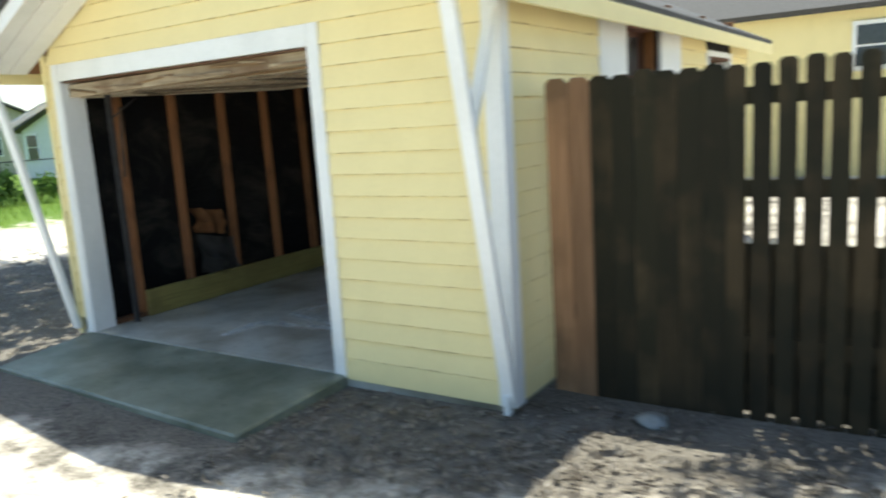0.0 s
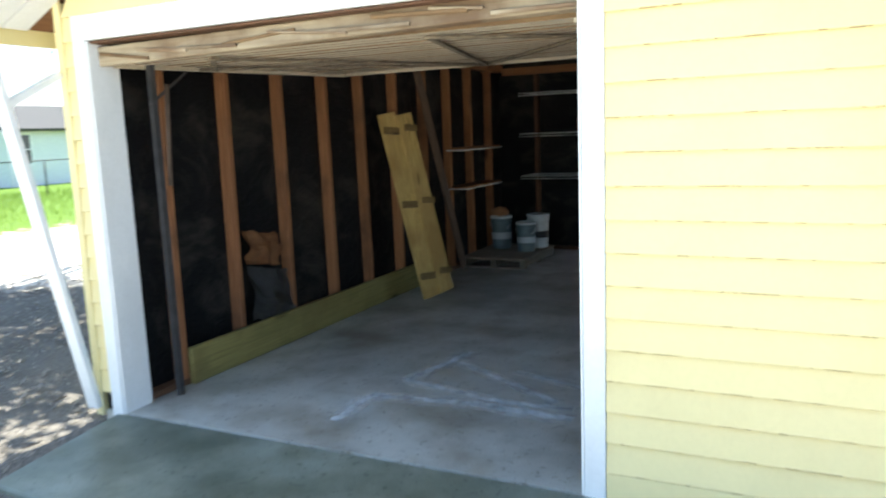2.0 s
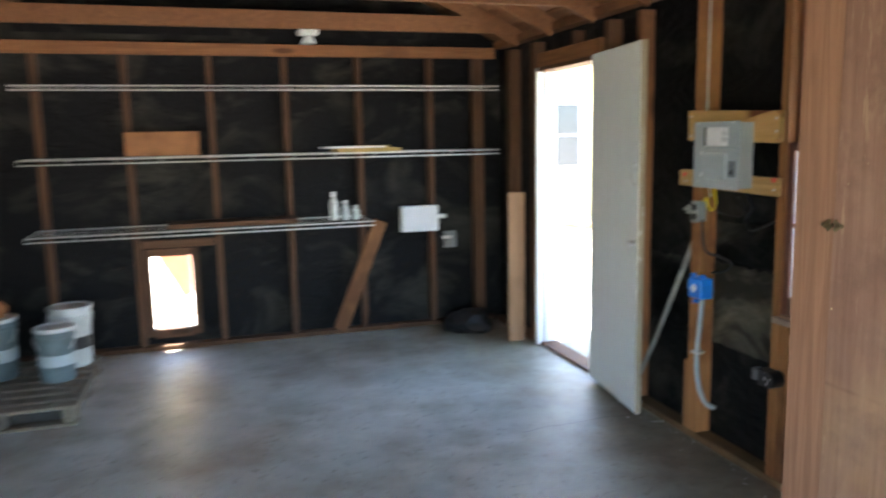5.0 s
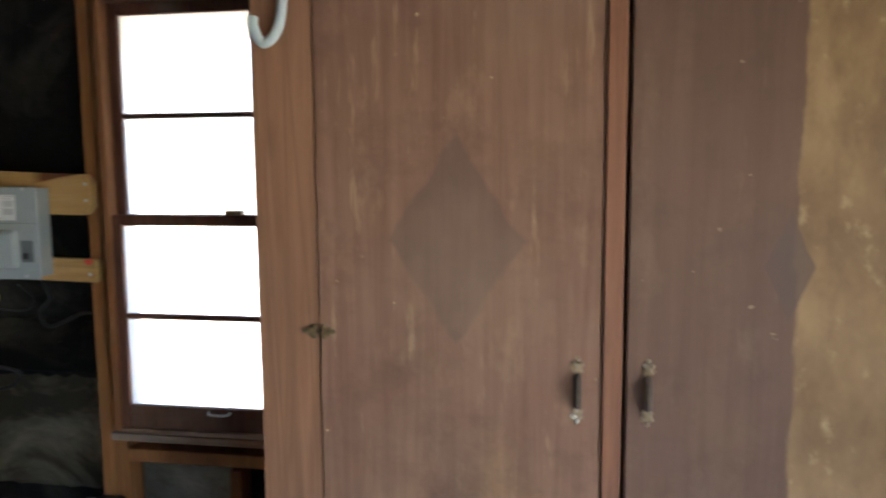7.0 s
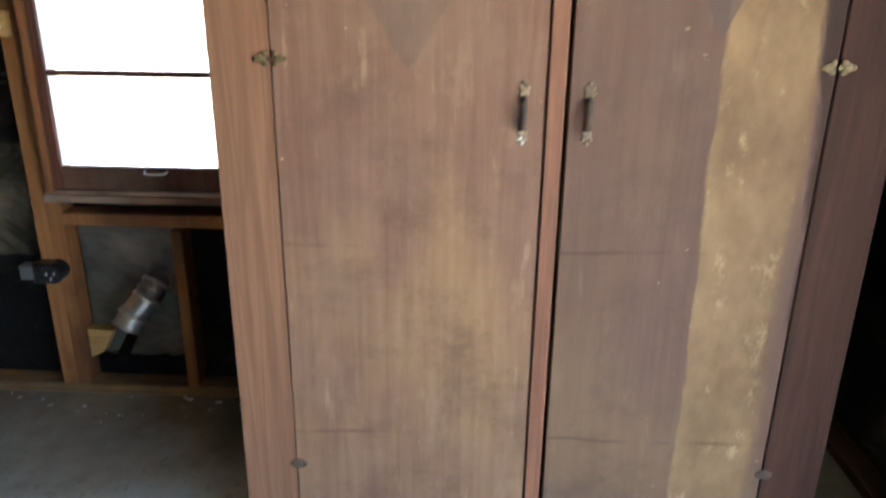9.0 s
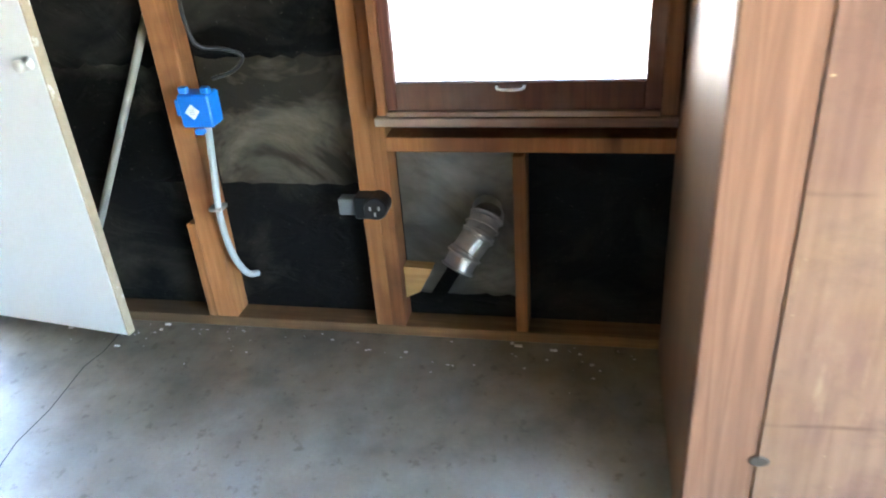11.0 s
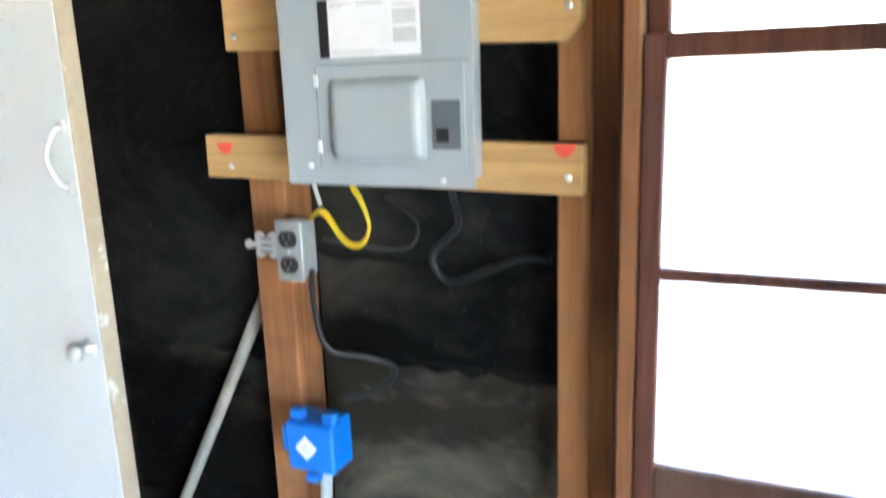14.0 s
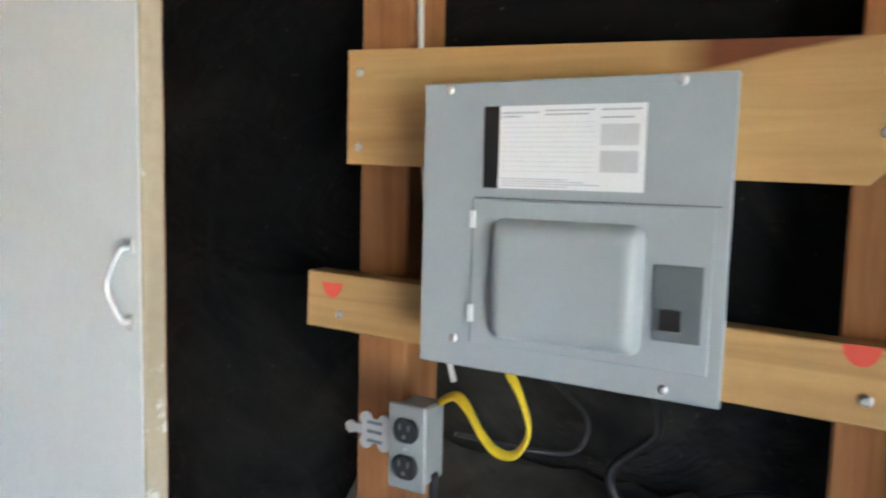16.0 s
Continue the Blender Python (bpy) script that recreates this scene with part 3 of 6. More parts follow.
# window header and rough sill
boxed("plate", M["orange_z"], east, XE + 0.001, XE + 0.086, 1.99, 2.866, 0.675, 0.722)
boxed("plate", M["old_y"], east, XE + 0.001, XE + 0.086, 1.99, 2.866, WIN[3] + 0.011, WIN[3] + 0.04)
bm = bmesh.new()
wedge = [bm.verts.new((x, y, z)) for x in (XE + 0.035, XE + 0.08) for y, z in ((2.85, 0.255), (2.752, 0.25), (2.80, 0.16), (2.85, 0.135))]
bm.faces.new(wedge[:4]), bm.faces.new(wedge[4:][::-1])
for k in range(4):
    bm.faces.new((wedge[k], wedge[(k + 1) % 4], wedge[(k + 1) % 4 + 4], wedge[k + 4]))
part("block", bm, M["pine_y"], east)
boxed("block", M["orange_z"], east, XE - 0.0, XE + 0.08, 3.554, 3.585, 0.04, 0.41)
boxed("block", M["old_x"], north, 1.13, 1.67, YB + 0.03, YB + 0.058, 0.80, 0.86)
# lapped and dusty sheets of tar paper
for y0, y1, z0, z1, fm in ((2.96, 3.465, 0.53, 0.95, "felt_dusty"), (2.961, 3.464, 0.962, 1.16, "felt_mid"), (2.48, 2.848, 0.13, 0.672, "felt_grey"), (3.6, 4.04, 0.53, 0.93, "felt_mid")):
    bm = bmesh.new()
    n_y, n_z = 14, 18
    g = [[bm.verts.new((XE + 0.083 + 0.004 * noise.noise((y0 + (y1 - y0) * i / n_y * 6, k * 0.5, 3)), y0 + (y1 - y0) * i / n_y, z0 + (z1 - z0) * k / n_z + (0.012 * noise.noise((i * 0.7, y0, 9)) if k == 0 else 0.02 * noise.noise((i * 0.9, y0, 2)) if k == n_z and z1 > 0.9 else 0))) for k in range(n_z + 1)] for i in range(n_y + 1)]
    for i in range(n_y):
        for k in range(n_z):
            bm.faces.new((g[i][k], g[i + 1][k], g[i + 1][k + 1], g[i][k + 1]))
    bmesh.ops.solidify(bm, geom=bm.faces[:], thickness=-0.0015)
    part("paper_sheet", bm, M[fm], east, smooth=True)
# board along the foot of the west studs
bm = bmesh.new()
box(bm, XW + 0.002, XW + 0.042, 0.53, 4.3, 0.002, 0.245, 0.006)
tagged(mesh_ob("baseboard", bm, M["treated"]), "greenish treated board along the wall's foot", "baseboard", kind="structure")

# ---- garage door, swung up under the roof ----
gdoor = thing("garage_door", (1.41, 0.1, 2.0), "cream tilt-up garage door, open, peeling at its lower edge", "garage door")
GD = lambda y: 2.035 + 0.027 * (y - 0.1)
for i in range(19):
    y0 = 0.14 + i * 0.123
    bm = bmesh.new()
    beam(bm, (0.09, y0 + 0.043, GD(y0 + 0.043) - 0.022), (OW - 0.06, y0 + 0.043, GD(y0 + 0.043) - 0.022), 0.084, 0.024, (0, -0.027, 1))
    for p in bm.verts:
        p.co.z += 0.004 * noise.noise((p.co.x * 2, i * 1.7, 4))
    ob = part("door_board", bm, M["cream"], gdoor)
    # Brown on the edge faces stands in for the shadow lines between boards.
    ob.data.materials.append(M["brown_wood_shade"])
    for f in ob.data.polygons:
        if abs(f.normal.y) > 0.7:
            f.material_index = 1
# Dark brown backing paints the shade in the gaps.
bm = bmesh.new()
beam(bm, (1.42, 0.14, GD(0.14) + 0.004), (1.42, 2.5, GD(2.5) + 0.004), OW - 0.16, 0.012)
part("backing", bm, M["brown_wood_shade"], gdoor, "brown door back, dark for the shade between its boards")
bm = bmesh.new()
box(bm, 0.085, OW - 0.03, 0.06, 0.14, GD(0) - 0.04, GD(0) + 0.055, 0.006)
for p in bm.verts:
    p.co.z += 0.012 * noise.noise(p.co * 9) + (p.co.x / OW) * 0.03
    p.co.y += 0.01 * noise.noise(p.co * 7)
part("bottom_rail", bm, M["rotten"], gdoor, "rotten bottom rail with peeling cream paint")
sp = random.Random(6)
for k in range(9):
    xa = 0.1 + k * 0.29
    bm = bmesh.new()
    beam(bm, (xa, 0.052 + sp.uniform(-0.004, 0.004), GD(0) + 0.035 * (xa / OW) + sp.uniform(-0.028, 0.03)), (xa + sp.uniform(0.25, 0.5), 0.05 + sp.uniform(-0.006, 0.006), GD(0) + 0.035 * (xa / OW) + sp.uniform(-0.03, 0.03)), 0.012, sp.uniform(0.01, 0.022), (0, 0, 1), 0.002)
    part("splinter", bm, M["rotten"] if k % 3 else M["brown_wood_shade"], gdoor)
boxed("end_rail", M["cream"], gdoor, 0.09, OW - 0.06, 2.502, 2.54, GD(2.5) - 0.05, GD(2.5) + 0.03)
for x in (0.11, OW - 0.055):
    beamed("side_rail", M["cream"], gdoor, (x, 0.145, GD(0.145) - 0.018), (x, 2.5, GD(2.5) - 0.018), 0.04, 0.075)
for a, b in (((0.75, 0.2), (1.42, 2.45)), ((1.42, 2.45), (2.05, 0.2)), ((0.16, 0.75), (1.42, 2.47)), ((1.42, 2.47), (2.7, 0.75)), ((0.16, 0.9), (0.75, 0.22)), ((2.05, 0.22), (2.7, 0.9))):
    beamed("truss_bar", M["rod"], gdoor, (*a, GD(a[1]) - 0.05), (*b, GD(b[1]) - 0.05), 0.03, 0.016)
for x in (2.735, 0.155):
    tr = thing("door_track", (x, 0.35, 0), "dull steel garage door track post", "door track", "door track posts")
    bm = bmesh.new()
    prof = [(-0.015, 0.375), (-0.015, 0.335), (0.015, 0.335), (0.015, 0.375), (0.011, 0.375), (0.011, 0.34), (-0.011, 0.34), (-0.011, 0.375)]
    lo, hi = ([bm.verts.new((x + px, py, z)) for px, py in prof] for z in (0.0, 2.12))
    for k in range(8):
        bm.faces.new((lo[k], lo[(k + 1) % 8], hi[(k + 1) % 8], hi[k]))
    part("channel", bm, M["dull_steel"], tr)
    sx = 1 if x < 1 else -1
    beamed("arm", M["dull_steel"], tr, (x, 0.33, 1.78), (x + sx * 0.02, 0.62, 1.98), 0.008, 0.03, (1, 0, 0))
    tubed("spring", M["rust"], tr, [(x + sx * 0.03, 0.4, 1.3), (x + sx * 0.03, 0.44, 1.9)], 0.014, 10)
solid("jamb_strip", M["grey_plank"], "narrow bare wooden strip beside the car opening", "wooden strip", (2.772, 2.80, 0.15, 0.17, 0.0, 1.38))

# ---- the batten door and loose planks by the west wall ----
bat = thing("batten_door", (0.45, 3.4, 0), "yellowed plank door with three battens, leaning on the wall", "plank door")
B0, BU, BV = Vector((0.40, 3.20, 0.0)), Vector((0.13, 0.385, 0)).normalized(), Vector((-0.31, -0.17, 1.73)).normalized()
BN = BU.cross(BV).normalized()
LP = lambda u, v, w=0.0: B0 + BU * u + BV * v + BN * w
for u0, u1, v0, v1, w in ((0.0, 0.212, 0.0, 1.78, 0.012), (0.205, 0.40, 0.03, 1.77, 0.032)):
    bm = bmesh.new()
    beam(bm, LP((u0 + u1) / 2, v0, w), LP((u0 + u1) / 2, v1, w), u1 - u0, 0.022, BN, 0.003)
    part("plank", bm, M["plank"], bat)
for v in (0.22, 0.92, 1.62):
    beamed("batten", M["batten"], bat, LP(0.015, v, 0.036), LP(0.195, v - 0.012, 0.036), 0.065, 0.026, BN)
    beamed("batten", M["batten"], bat, LP(0.26, v + 0.02, 0.056), LP(0.41, v + 0.01, 0.056), 0.06, 0.026, BN)
bm = bmesh.new()
beam(bm, (0.125, 4.78, 0.02), (0.105, 3.80, 2.24), 0.115, 0.03, (1, 0, 0), 0.003)
for p in bm.verts:
    p.co.z = max(p.co.z, 0.002)
tagged(mesh_ob("plank", bm, M["grey_plank"]), "long grey-brown plank leaning on the stud wall", "plank")
def crumple(name, mat, label, cat, y0, y1, z0, z1, drop, seed):
    """A crumpled sheet stuck between studs."""
    bm = bmesh.new()
    n_i, n_k = 12, 9
    g = []
    for i in range(n_i + 1):
        col = []
        for k in range(n_k + 1):
            u, w = i / n_i, k / n_k
            x = XW - 0.03 + 0.06 * noise.noise((u * 3 + seed, w * 3, 1)) + 0.05 * math.sin(w * 2.6) * (1 - u * 0.5)
            col.append(bm.verts.new((x, y0 + (y1 - y0) * u + 0.02 * noise.noise((u * 4, w * 4, seed)), z1 - (z1 - z0) * w - drop * u + 0.03 * noise.noise((u * 5, seed, w)))))
        g.append(col)
    for i in range(n_i):
        for k in range(n_k):
            bm.faces.new((g[i][k], g[i + 1][k], g[i + 1][k + 1], g[i][k + 1]))
    bmesh.ops.solidify(bm, geom=bm.faces[:], thickness=0.004)
    tagged(mesh_ob(name, bm, mat), label, cat)
crumple("cardboard_scrap", M["card"], "crumpled brown cardboard wedged between two studs", "cardboard", 1.17, 1.56, 0.68, 0.92, 0.07, 2.0)
crumple("plastic_sheet", plain("dusty_plastic", (0.07, 0.07, 0.068), 0.35), "dusty crumpled plastic sheet between two studs", "plastic sheet", 1.2, 1.7, 0.26, 0.66, 0.12, 7.0)

# ---- pallet with buckets ----
pal = thing("pallet", (0.45, 5.4, 0), "low weathered wooden pallet on the floor by the back corner", "pallet")
for x in (0.07, 0.42, 0.77):
    boxed("runner", M["pallet"], pal, x, x + 0.06, 4.86, 5.94, 0.018, 0.10)
for y in (4.85, 5.33, 5.83):
    boxed("bottom_board", M["pallet"], pal, 0.06, 0.84, y, y + 0.1, 0.0, 0.0165)
for i in range(8):
    boxed("slat", M["pallet"], pal, 0.055, 0.845, 4.85 + i * 0.141, 4.85 + i * 0.141 + 0.105, 0.1015, 0.12)
def bucket(x, y, r, h, mat, label):
    b = thing("bucket", (x, y, 0.121), label, "bucket", "buckets on the pallet")
    bm = bmesh.new()
    lathe(bm, [(r * 0.86, 0.0), (r * 0.9, 0.01), (r * 0.97, h * 0.8), (r * 1.05, h * 0.81), (r * 1.05, h * 0.84), (r, h * 0.85), (r, h - 0.03)], 28, (x, y, 0.122))
    part("body", bm, mat, b, smooth=False)
    bm = bmesh.new()
    lathe(bm, [(r * 1.05, 0), (r * 1.07, 0.005), (r * 1.07, 0.022), (r * 0.98, 0.026), (r * 0.95, 0.018)], 28, (x, y, 0.122 + h - 0.028))
    part("lid", bm, M["bucket"], b)
    pts = [(x + r * 1.06 * math.cos(a), y - 0.02 - r * 0.9 * math.sin(a) * 0.6, 0.122 + h * 0.8 - r * 0.9 * math.sin(a)) for a in np.linspace(0, math.pi, 12)]
    tubed("bail", M["steel"], b, pts, 0.003, 6)
    bm = bmesh.new()
    lathe(bm, [(r * 0.945, 0), (r * 0.96, h * 0.2)], 28, (x, y, 0.122 + h * 0.3))
    part("label_band", bm, M["conduit"] if mat is M["bucket_grey"] else M["black"], b)
bucket(0.285, 5.58, 0.125, 0.40, M["bucket_grey"], "dark grey-green plastic bucket with rags on its lid")
bucket(0.66, 5.42, 0.115, 0.35, M["bucket_grey"], "small grey paint bucket with lid")
bucket(0.70, 5.75, 0.13, 0.41, M["bucket"], "white plastic bucket with a black printed band")
bm = bmesh.new()
bmesh.ops.create_icosphere(bm, subdivisions=3, radius=0.1)
for p in bm.verts:
    p.co *= 1 + 0.5 * noise.noise(p.co * 14)
    p.co = Vector((0.285 + p.co.x, 5.58 + p.co.y, 0.526 + max(0.0, p.co.z + 0.03) * 0.75))
tagged(mesh_ob("rag", bm, M["card"]), "crumpled brown rag on a bucket lid", "rag")

# ---- wire shelves ----
def wire_shelf(x0, x1, z, y0=5.84, y1=YB - 0.002):
    s = thing("wire_shelf", ((x0 + x1) / 2, YB, z), "white coated wire shelf on the back wall", "wire shelf", "wire shelves")
    for dz in (0.0, -0.03):
        tubed("front_rail", M["wire"], s, [(x0, y0, z + dz), (x1, y0, z + dz)], 0.0042, 8)
    tubed("back_rail", M["wire"], s, [(x0, y1 - 0.01, z), (x1, y1 - 0.01, z)], 0.004, 8)
    bm = bmesh.new()
    x = x0
    while x < x1:
        tube(bm, [(x, y1 - 0.012, z + 0.005), (x, y0 - 0.002, z + 0.005)], 0.0017, 4)
        x += 0.028
    x = x0
    while x <= x1 + 0.01:
        tube(bm, [(x, y0, z + 0.004), (x, y0, z - 0.034)], 0.003, 5)
        x += 0.3
    tagged(part("wire_deck", bm, M["wire"], s), kind="stuff")
wire_shelf(0.45, 3.85, 1.985)
wire_shelf(0.455, 3.85, 1.495)
wire_shelf(0.46, 2.83, 0.980)
for z in (1.375, 0.955):
    s = thing("corner_shelf", (0.2, 4.9, z), "short slatted shelf between the west studs", "shelf", "corner shelves")
    for x in (0.10, 0.18, 0.26):
        boxed("slat", M["stud_y"], s, x, x + 0.06, 4.45, 5.5, z - 0.012, z + 0.006)
    for y in (4.55, 4.95, 5.4):
        boxed("cross_slat", M["wire"], s, 0.07, 0.33, y - 0.02, y + 0.02, z - 0.03, z - 0.013)
    tubed("front_rail", M["wire"], s, [(0.335, 4.45, z - 0.02), (0.335, 5.5, z - 0.02)], 0.005, 6)
solid("board", M["old_x"], "weathered board lying on the lowest wire shelf", "board", (1.35, 2.27, 5.92, 6.16, 0.988, 1.022))
tray = thing("tray", (2.8, 6.05, 1.5), "yellowed flat tray on the middle wire shelf", "tray")
boxed("base", M["plank"], tray, 2.58, 3.07, 5.9, 6.2, 1.503, 1.53)
boxed("lid", M["paper"], tray, 2.48, 2.95, 5.88, 6.15, 1.533, 1.545)
boxed("end_block", M["plank"], tray, 2.72, 2.98, 5.895, 5.91, 1.50, 1.55)
for x, h in ((2.55, 0.22), (2.64, 0.15), (2.72, 0.11)):
    b = thing("bottle", (x, 6.0, 0.985), "small white plastic bottle on the wire shelf", "bottle", "bottles on the shelf")
    bm = bmesh.new()
    lathe(bm, [(0.028, 0), (0.03, 0.005), (0.03, h * 0.62), (0.014, h * 0.78), (0.012, h * 0.82)], 16, (x, 6.0, 0.986))
    part("body", bm, M["bucket"], b)
    bm = bmesh.new()
    lathe(bm, [(0.016, 0), (0.016, h * 0.16)], 14, (x, 6.0, 0.986 + h * 0.82))
    part("cap", bm, M["paper"], b)
solid("cardboard_box", M["card"], "flat brown cardboard box on the middle wire shelf", "box", (1.09, 1.6, 6.14, 6.3, 1.505, 1.68))
bm = bmesh.new()
beam(bm, (2.61, 6.28, 0.045), (2.98, 6.30, 0.93), 0.115, 0.022, (0, 1, 0), 0.003)
for p in bm.verts:
    p.co.z = max(p.co.z, 0.004)
tagged(mesh_ob("diagonal_board", bm, M["orange_z"]), "orange board leaning across the back studs", "board")
wb = thing("switch_box", (3.3, YB, 0.9), "white metal box screwed to a stud", "electrical box")
boxed("body", M["leaf_white"], wb, 3.15, 3.46, 6.24, YB - 0.002, 0.83, 1.04)
boxed("cover", M["paper"], wb, 3.17, 3.44, 6.234, 6.239, 0.85, 1.02)
boxed("stub", M["bright"], wb, 3.46, 3.54, 6.27, 6.31, 0.93, 0.96)
wb = thing("wall_outlet", (3.6, YB, 0.7), "small grey outlet with bright screws on the back wall", "outlet")
boxed("body", M["grey_box"], wb, 3.56, 3.66, YB + 0.05, YB + 0.088, 0.66, 0.80)
boxed("cover", M["bright"], wb, 3.53, 3.62, YB + 0.035, YB + 0.047, 0.74, 0.765)
# pet flap
pf = thing("pet_door", (1.31, YB + 0.1, 0.15), "pet door with a bent orange flap in the back wall", "pet door")
for b in ((1.13, 1.184, 0.10, 0.79), (1.481, 1.535, 0.10, 0.79)):
    boxed("frame_side", M["old_z"], pf, b[0], b[1], YB + 0.06, YB + 0.086, b[2], b[3])
boxed("frame_rail", M["old_x"], pf, 1.186, 1.479, YB + 0.06, YB + 0.086, 0.731, 0.79)
boxed("frame_rail", M["old_x"], pf, 1.186, 1.479, YB + 0.06, YB + 0.086, 0.085, 0.155)
bm = bmesh.new()
q = [bm.verts.new(c) for c in ((1.22, YB + 0.125, 0.735), (1.478, YB + 0.125, 0.735), (1.476, YB + 0.15, 0.42), (1.41, YB + 0.17, 0.36))]
bm.faces.new(q)
bmesh.ops.solidify(bm, geom=bm.faces[:], thickness=0.006)
part("flap", bm, leaf_mat("orange_rubber", (0.36, 0.15, 0.09), (0.42, 0.18, 0.11)), pf)

# ---- east door ----
fr = thing("door_1", (XE, 4.9, 0), "white side door standing open into the garage", "door", kind="structure")
boxed("jamb", M["leaf_white"], fr, XE - 0.005, XE + 0.14, DOOR[1] - 0.002, DOOR[1] + 0.03, 0.0, DOOR[3] + 0.03)
boxed("jamb", M["old_z"], fr, XE - 0.005, XE + 0.14, DOOR[0] - 0.03, DOOR[0] + 0.002, 0.0, DOOR[3] + 0.03)
boxed("head", M["old_y"], fr, XE - 0.005, XE + 0.14, DOOR[0], DOOR[1], DOOR[3], DOOR[3] + 0.03)
boxed("stop", M["leaf_white"], fr, XE + 0.06, XE + 0.075, DOOR[1] - 0.02, DOOR[1] - 0.004, 0.0, DOOR[3])
boxed("threshold", M["old_y"], fr, XE + 0.02, XE + 0.16, DOOR[0] + 0.004, DOOR[1] - 0.004, 0.001, 0.022)
HP, FP = Vector((3.985, 4.53, 0)), Vector((3.893, 3.82, 0))
U = (FP - HP).normalized()
N = Vector((U.y, -U.x, 0))            # out of the leaf towards the room
LW = (FP - HP).length
def leafbox(name, mat, u0, u1, w0, w1, z0, z1, bevel=0.003, label=""):
    bm = bmesh.new()
    box(bm, u0, u1, w0, w1, z0, z1, bevel)
    for p in bm.verts:
        p.co = HP + U * p.co.x + N * p.co.y + Vector((0, 0, p.co.z))
    return part(name, bm, mat, fr, label)
leafbox("leaf", M["leaf_white"], 0.0, LW - 0.008, 0.0, 0.035, 0.035, 2.085)
leafbox("edge_strip", M["leaf_edge"], LW - 0.008, LW, 0.0, 0.036, 0.033, 2.087, label="bare worn edge of the door")
L3 = lambda u, w, z: HP + U * u + N * w + Vector((0, 0, z))
PU = LW - 0.035
pts = curve_pts([L3(PU, 0.036, 1.432), L3(PU + 0.004, 0.055, 1.427), L3(PU - 0.012, 0.066, 1.378), L3(PU + 0.004, 0.055, 1.33), L3(PU, 0.036, 1.325)], 5)
tubed("pull_handle", M["bright"], fr, pts, 0.0045, 8, "small arched metal pull")
for z in (1.435, 1.322):
    leafbox("pull_foot", M["bright"], PU - 0.012, PU + 0.012, 0.034, 0.04, z - 0.012, z + 0.012)
bm = bmesh.new()
lathe(bm, [(0.028, 0), (0.028, 0.006), (0.012, 0.01), (0.012, 0.03), (0.024, 0.036), (0.027, 0.05), (0.018, 0.06)], 18)
for p in bm.verts:
    p.co = L3(LW - 0.045 + p.co.x * 0.75, 0.035 + p.co.z * 0.75, 1.0 + p.co.y * 0.75)
part("knob", bm, M["bright"], fr, smooth=True)
for z in (0.25, 1.05, 1.85):
    leafbox("hinge", M["dull_steel"], -0.012, 0.012, -0.002, 0.002, z, z + 0.09)
lb = solid("loose_board", M["fence_new"], "pale board standing against the door post", "board", (3.83, 3.965, 5.60, 5.62, 0.0, 1.17))
sweep = thing("dark_bag", (3.7, 6.0, 0), "crumpled dark bag on the floor in the corner", "bag")
bm = bmesh.new()
bmesh.ops.create_icosphere(bm, subdivisions=3, radius=0.17)
for p in bm.verts:
    p.co *= 1 + 0.35 * noise.noise(p.co * 9)
    p.co = Vector((3.66 + p.co.x * 1.2, 6.05 + p.co.y, max(0.0, 0.07 + p.co.z * 0.7)))
part("bag", bm, M["black"], sweep, smooth=False)
bm = bmesh.new()
tube(bm, [(4.05, 3.50, 1.22), (4.045, 3.93, 0.418), (4.03, 4.14, 0.04)], 0.013, 12)
tagged(mesh_ob("metal_pole", bm, plain("weathered_pole", (0.30, 0.29, 0.25), 0.6, 0.1, 0.3), True), "thin grey pole leaning behind the open door", "pole")

# ---- east window ----
win = thing("window_1", (XE, 2.41, 0.8), "old brown sash window with four dusty panes", "window", kind="structure")
Y0, Y1 = WIN[0], WIN[1]
red = wood("red_brown_sash", (0.19, 0.075, 0.045), (0.09, 0.038, 0.028), "z", stain=(0.26, 0.19, 0.14), stain_at=0.66)
boxed("casing", M["stud_z"], win, XE - 0.08, XE - 0.032, 2.8185, 2.844, 0.815, 2.29)
# Two dark fillers added to close slits where daylight leaked past the casing.
boxed("stop", M["old_z"], win, XE - 0.031, XE - 0.002, 2.8178, 2.858, 0.815, 2.29)
boxed("stop_bead", M["old_z"], win, XE - 0.0015, XE + 0.012, 2.804, 2.85, 0.815, 2.29, bevel=0)
boxed("casing", M["stud_z"], win, XE - 0.08, XE + 0.10, 2.025, 2.068, 0.815, 2.29)
boxed("head", red, win, XE - 0.078, XE + 0.10, 2.07, 2.816, 2.234, 2.29)
boxed("sill", M["sill"], win, XE - 0.092, XE + 0.13, 2.022, 2.853, 0.787, 0.813)
boxed("stool", M["sill"], win, XE - 0.085, XE - 0.002, 2.07, 2.816, 0.8135, 0.829)
